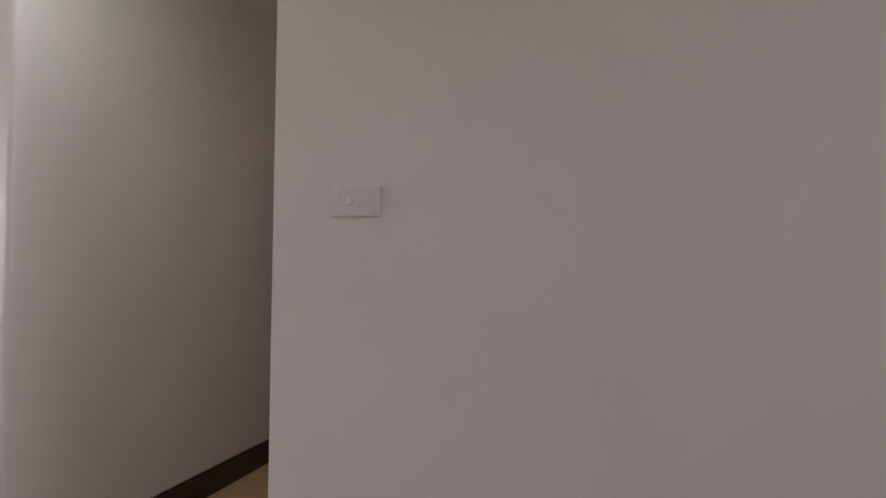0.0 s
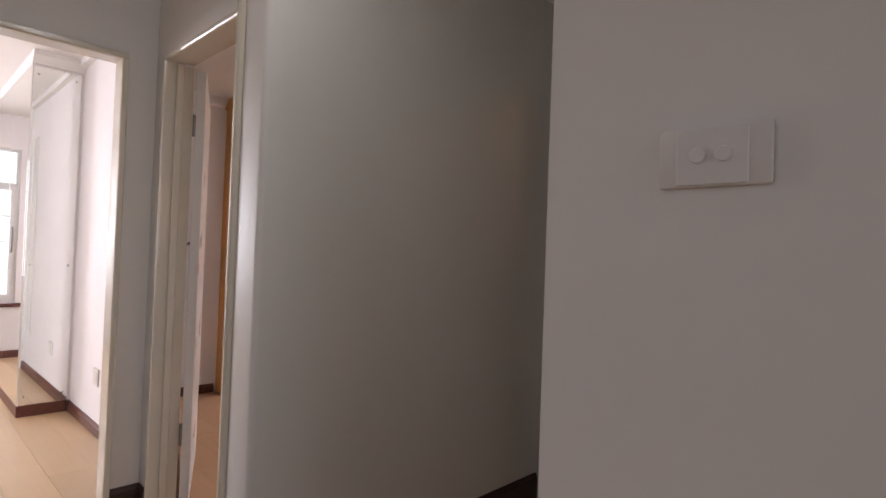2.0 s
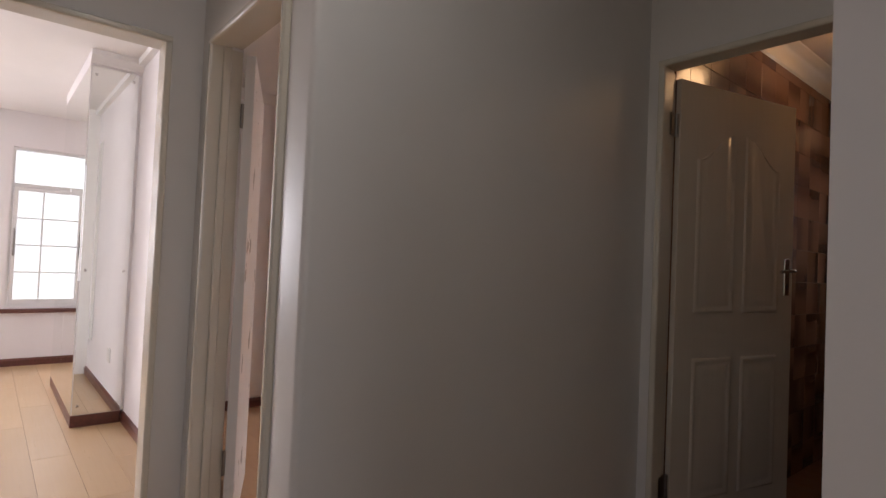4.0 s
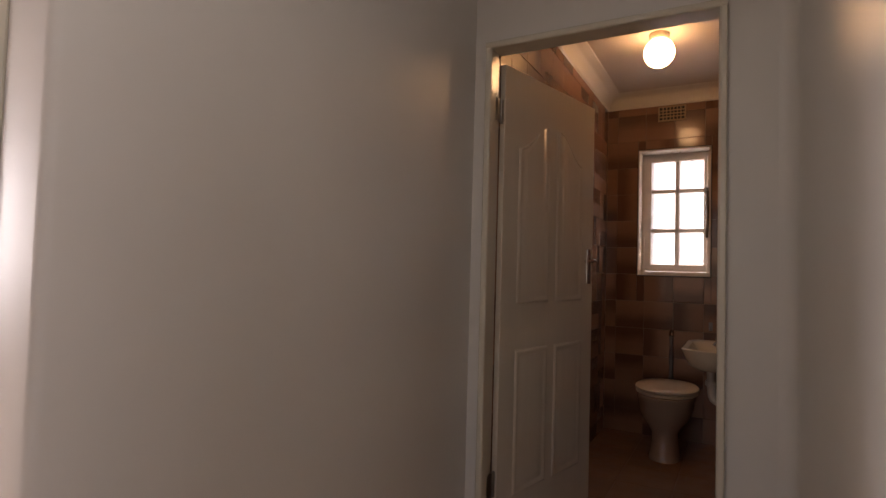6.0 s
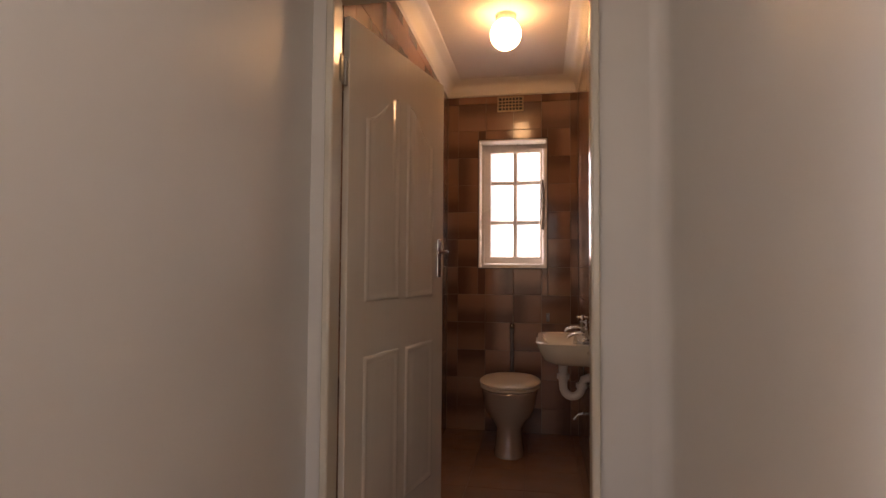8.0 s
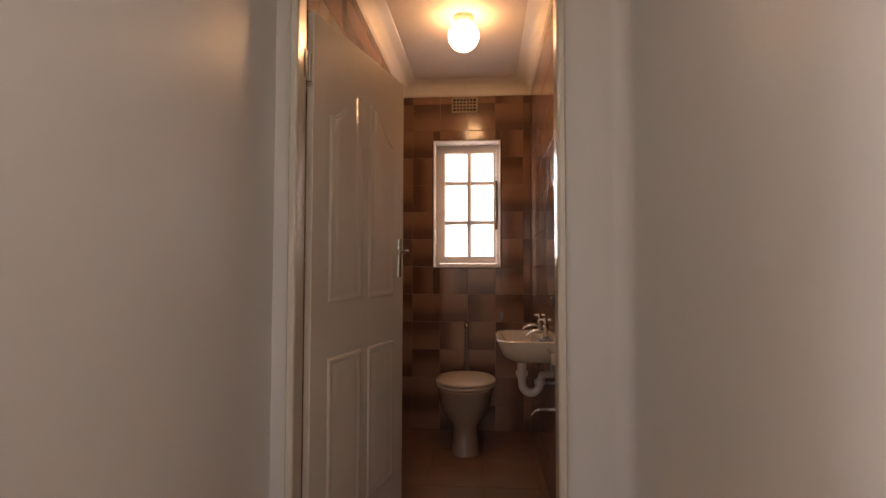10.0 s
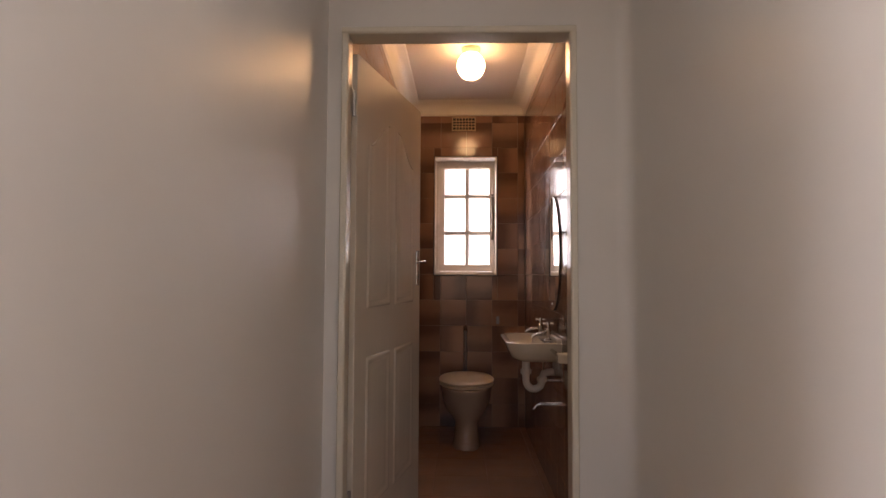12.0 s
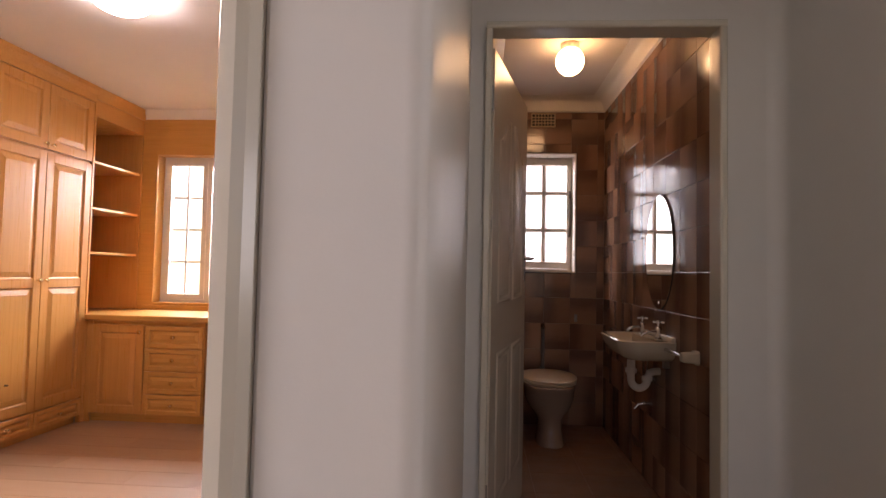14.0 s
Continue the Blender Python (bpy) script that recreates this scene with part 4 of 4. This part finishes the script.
cup = thing("desk_cupboard", pose(-2.89, 1.905, 0), "low oak cupboard with one panelled door under the worktop", "cabinet")
part("body", box((0, 0.001, 0.06), (0.425, 0.565, 0.744)), M_OAK_Z, cup)
part("plinth", box((0, 0.03, 0.0), (0.425, 0.55, 0.059)), M_OAK_X, cup)
part("filler", boxes([((-0.06, -0.043, 0.0), (-0.022, 0.05, 0.744)), ((-0.0215, -0.012, 0.0), (0.0185, 0.0005, 0.744))]), M_OAK_Z, cup, "narrow oak corner filler")
d = cabinet_door(cup, 0.02, 0.422, 0.065, 0.72, (), 0.058)
knob(d, 0.395, 0.665)
dr = thing("drawer_unit", pose(-2.465, 1.905, 0), "oak unit of four drawers under the worktop", "drawers")
part("body", box((0.001, 0.001, 0.06), (0.45, 0.565, 0.744)), M_OAK_Z, dr)
part("plinth", box((0.001, 0.03, 0.0), (0.45, 0.55, 0.059)), M_OAK_X, dr)
for z0, z1 in ((0.065, 0.216), (0.221, 0.382), (0.387, 0.548), (0.553, 0.715)):
    r = cabinet_door(dr, 0.004, 0.447, z0, z1, (), 0.030, "drawer", M_OAK_X)
    knob(r, 0.225, (z0 + z1) / 2)
dp = thing("desk_end_panel", pose(-1.69, 1.905, 0), "oak panel carrying the end of the worktop", "panel")
part("board", box((0, 0.0, 0.0), (0.03, 0.565, 0.744), 0.003), M_OAK_Z, dp)

bl = thing("bedroom_ceiling_light", pose(-1.79, 0.50, BH), "lit alabaster glass bowl light on the bedroom ceiling", "lamp")
part("base", lathe([(0, 0), (0.07, 0), (0.07, -0.02), (0, -0.02)], 28), M_CHROME, bl, smooth=True)
part("bowl", lathe([(0.146, -0.022), (0.148, -0.03), (0.138, -0.05), (0.115, -0.072), (0.078, -0.090), (0.04, -0.098), (0, -0.10)], 40), M_BOWL, bl, "glowing alabaster glass bowl", True)
for a in (95, 215, 335):
    c, s_ = math.cos(radians(a)), math.sin(radians(a))
    part("clip", tube([(0.08 * c, 0.08 * s_, -0.012), (0.148 * c, 0.148 * s_, -0.014), (0.156 * c, 0.156 * s_, -0.03), (0.149 * c, 0.149 * s_, -0.045)], 0.007, 8), M_BRASS, bl, "small brass clip", True)

# ---- bright room things ----
mc = thing("mirrored_cupboard", pose(0, 0, 0), "built-in white cupboard faced with screwed mirror panels", "cupboard")
CX, CY, RC0 = -3.17, -1.665, -4.60
part("body", box((RC0, CY, 0.08), (CX, RY1 - 0.001, 2.44)), M_ROOM, mc)
part("plinth", box((RC0 + 0.003, CY - 0.006, 0.0), (CX + 0.006, RY1 - 0.02, 0.079), 0.003), M_REDWOOD, mc, "dark red-brown plinth")
part("end_mirror", box((CX + 0.001, CY + 0.002, 0.082), (CX + 0.006, RY1 - 0.02, 2.436), 0.001), M_MIRROR, mc, "tall mirror panel")
for k in range(2):
    a = RC0 + 0.005 + k * 0.712
    part("mirror_door", box((a, CY - 0.006, 0.082), (a + 0.709, CY - 0.001, 2.436), 0.001), M_MIRROR, mc, "tall mirrored door")
part("bulkhead", box((RC0 - 0.001, CY - 0.01, 2.441), (CX + 0.01, RY1 - 0.001, H - 0.001), 0.003), M_ROOM, mc, "white boxing up to the ceiling")
part("coving", loft([[(CX + 0.0105 + o, y, z) for o, z in ((0, 2.45), (0.012, 2.455), (0.05, 2.50), (0.052, H - 0.001), (0, H - 0.001))] for y in (CY - 0.01, RY1 - 0.001)]), M_CEIL, mc, "white cornice")
for yy in (CY + 0.03, RY1 - 0.05):
    for zz in (0.14, 1.05, 2.38):
        part("screw", lathe([(0, 0), (0.009, 0), (0.007, 0.003), (0, 0.004)], 14), M_CHROME, mc, "dome mirror screw", True, pose(CX + 0.006, yy, zz, 0, 90, 0))
wm = thing("wall_mirror", pose(-1.50, RY1, 0), "narrow frameless mirror on the white wall", "mirror")
part("glass", box((-0.10, -0.006, 0.35), (0.10, -0.001, 2.2), 0.001), M_MIRROR, wm)
out = thing("power_socket", pose(-2.5, RY1, 0.36), "white power socket low on the white wall", "socket")
part("plate", box((-0.055, -0.010, -0.055), (0.055, -0.0005, 0.055), 0.004, 2), M_PLASTIC, out)
part("face", box((-0.035, -0.0125, -0.04), (0.035, -0.0095, 0.03), 0.001), M_PLASTIC, out)
dl = thing("ceiling_downlight", pose(-5.24, -2.27, H), "small lit recessed downlight", "lamp")
part("rim", lathe([(0.032, 0), (0.045, 0), (0.045, -0.004), (0.034, -0.006), (0.032, -0.003)], 24), M_WHITE, dl, smooth=True)
part("lens", lathe([(0, -0.001), (0.032, -0.001), (0.032, -0.003), (0, -0.003)], 24), M_SPOT, dl, "glowing lens")


# ---- floor planks, floor tiles and wall tiles ----
made = {}


def plank_mesh(l, w, material):
    key = ("plank", round(l, 3), round(w, 3), material.name)
    if key not in made:
        bm = loft([[(0, 0, -0.008), (l, 0, -0.008), (l, w, -0.008), (0, w, -0.008)], [(0.0004, 0.0004, -0.0015), (l - 0.0004, 0.0004, -0.0015), (l - 0.0004, w - 0.0004, -0.0015), (0.0004, w - 0.0004, -0.0015)],
                   [(0.0012, 0.0012, 0), (l - 0.0012, 0.0012, 0), (l - 0.0012, w - 0.0012, 0), (0.0012, w - 0.0012, 0)]])
        made[key] = mesh_of(bm, "plank", material)
    return made[key]


def planks(floor, x0, x1, y0, y1, material, w=0.192, l=1.28):
    parent = bpy.data.objects[floor]
    y, row = y0, 0
    while y < y1 - 0.02:
        ww = min(w, y1 - y)
        x = x0 - (row * 0.43 % 1.0) * l
        while x < x1 - 0.01:
            a, b = max(x, x0), min(x + l, x1)
            if b - a > 0.02:
                ob = new("plank", plank_mesh(b - a, ww, material))
                ob.parent = parent
                ob.matrix_local = pose(a, y, 0)
            x += l
        y += w
        row += 1


planks("floor_bedroom", BX0 + 0.02, -0.21, RY1 + 0.05, BY1 - 0.001, M_PLANK)
planks("floor_room", RX0 + 0.001, LOB_X - 0.06, RY0 + 0.6, RY1 - 0.001, M_PLANK2)
planks("floor_passage", LOB_X - 0.06, 2.8, LOB_S + 0.4, SW_Y - 0.001, M_PLANK2)
planks("floor_passage", LOB_X - 0.02, COR_L - 0.002, SW_Y - 0.001, RY1 + 0.05, M_PLANK2)
planks("floor_passage", COR_L + 0.001, COR_R - 0.001, SW_Y - 0.001, 0.06, M_PLANK2)


def tile_mesh(w, h, turn, material, uv=True):
    key = ("tile", round(w, 3), round(h, 3), turn, material.name)
    if key not in made:
        e, g = 0.0016, 0.0011
        bm = loft([[(g, 0.004, g), (w - g, 0.004, g), (w - g, 0.004, h - g), (g, 0.004, h - g)], [(g, -0.0072, g), (w - g, -0.0072, g), (w - g, -0.0072, h - g), (g, -0.0072, h - g)],
                   [(g + e, -0.008, g + e), (w - g - e, -0.008, g + e), (w - g - e, -0.008, h - g - e), (g + e, -0.008, h - g - e)]])
        me = mesh_of(bm, "tile", material)
        lay = me.uv_layers.new(name="UVMap")
        for lp in me.loops:
            x, _, z = me.vertices[lp.vertex_index].co
            u, v = x / 0.2, z / 0.2
            u, v = ((u, v), (v, 1 - u), (1 - u, 1 - v), (1 - v, u))[turn]
            lay.data[lp.index].uv = (u, v)
        made[key] = me
    return made[key]


def cut(rect, hole):
    """What is left of a rectangle (a0, b0, a1, b1) outside a hole."""
    a0, b0, a1, b1 = rect
    if hole is None or a1 <= hole[0] or a0 >= hole[2] or b1 <= hole[1] or b0 >= hole[3]:
        return [rect]
    left = []
    if a0 < hole[0]:
        left.append((a0, b0, hole[0], b1))
    if a1 > hole[2]:
        left.append((hole[2], b0, a1, b1))
    m0, m1 = max(a0, hole[0]), min(a1, hole[2])
    if b0 < hole[1]:
        left.append((m0, b0, m1, hole[1]))
    if b1 > hole[3]:
        left.append((m0, hole[3], m1, b1))
    return left


def joints(start, lo, hi, step):
    first = start + math.ceil((lo - start) / step) * step
    vals = [lo]
    v = first
    while v < hi - 0.012:
        if v > lo + 0.012:
            vals.append(v)
        v += step
    return vals + [hi]


def tile_wall(wall, place, a_lo, a_hi, a_start, hole, seed, turns=(0, 1, 1, 2, 3, 3)):
    rng = random.Random(seed)
    parent = bpy.data.objects[wall]
    zs = joints(0.776, 0.0, 2.434, 0.2)
    xs = joints(a_start, a_lo, a_hi, 0.2015)
    for i, (x0, x1) in enumerate(zip(xs, xs[1:])):
        for j, (z0, z1) in enumerate(zip(zs, zs[1:])):
            turn = rng.choice(turns)
            for a0, b0, a1, b1 in cut((x0, z0, x1, z1), hole):
                if a1 - a0 < 0.008 or b1 - b0 < 0.008:
                    continue
                ob = new("tile", tile_mesh(a1 - a0, b1 - b0, turn, M_TILE))
                ob.parent = parent
                ob.matrix_local = place(a0, b0)


tile_wall("wall_wc_back", lambda a, z: pose(a, WC_Y1 + 0.008, z), WC_L, WC_R, 0.489, (WX0 - 0.005, WZ0 - 0.005, WX1 + 0.005, WZ1 + 0.005), 3)
tile_wall("wall_wc_right", lambda a, z: pose(WC_R + 0.008, WC_Y1 - a, z, 0, 0, -90), 0.0, WC_Y1 - WC_Y0, 0.0, None, 5, (0, 0, 2, 2, 2, 1))
tile_wall("wall_wc_left", lambda a, z: pose(WC_L - 0.008, WC_Y0 + a, z, 0, 0, 90), 0.0, WC_Y1 - WC_Y0, 0.13, None, 8)

parent = bpy.data.objects["floor_wc"]
ys = joints(0.35, 0.062, WC_Y1, 0.302)
xs = joints(0.30, WC_L, WC_R, 0.302)
for x0, x1 in zip(xs, xs[1:]):
    for y0, y1 in zip(ys, ys[1:]):
        ob = new("floor_tile", tile_mesh(x1 - x0, y1 - y0, 0, M_FLOORTILE))
        ob.parent = parent
        ob.matrix_local = pose(x0, y0, -0.008, -90, 0, 0) @ pose(0, 0, 0, 0, 0, 0)
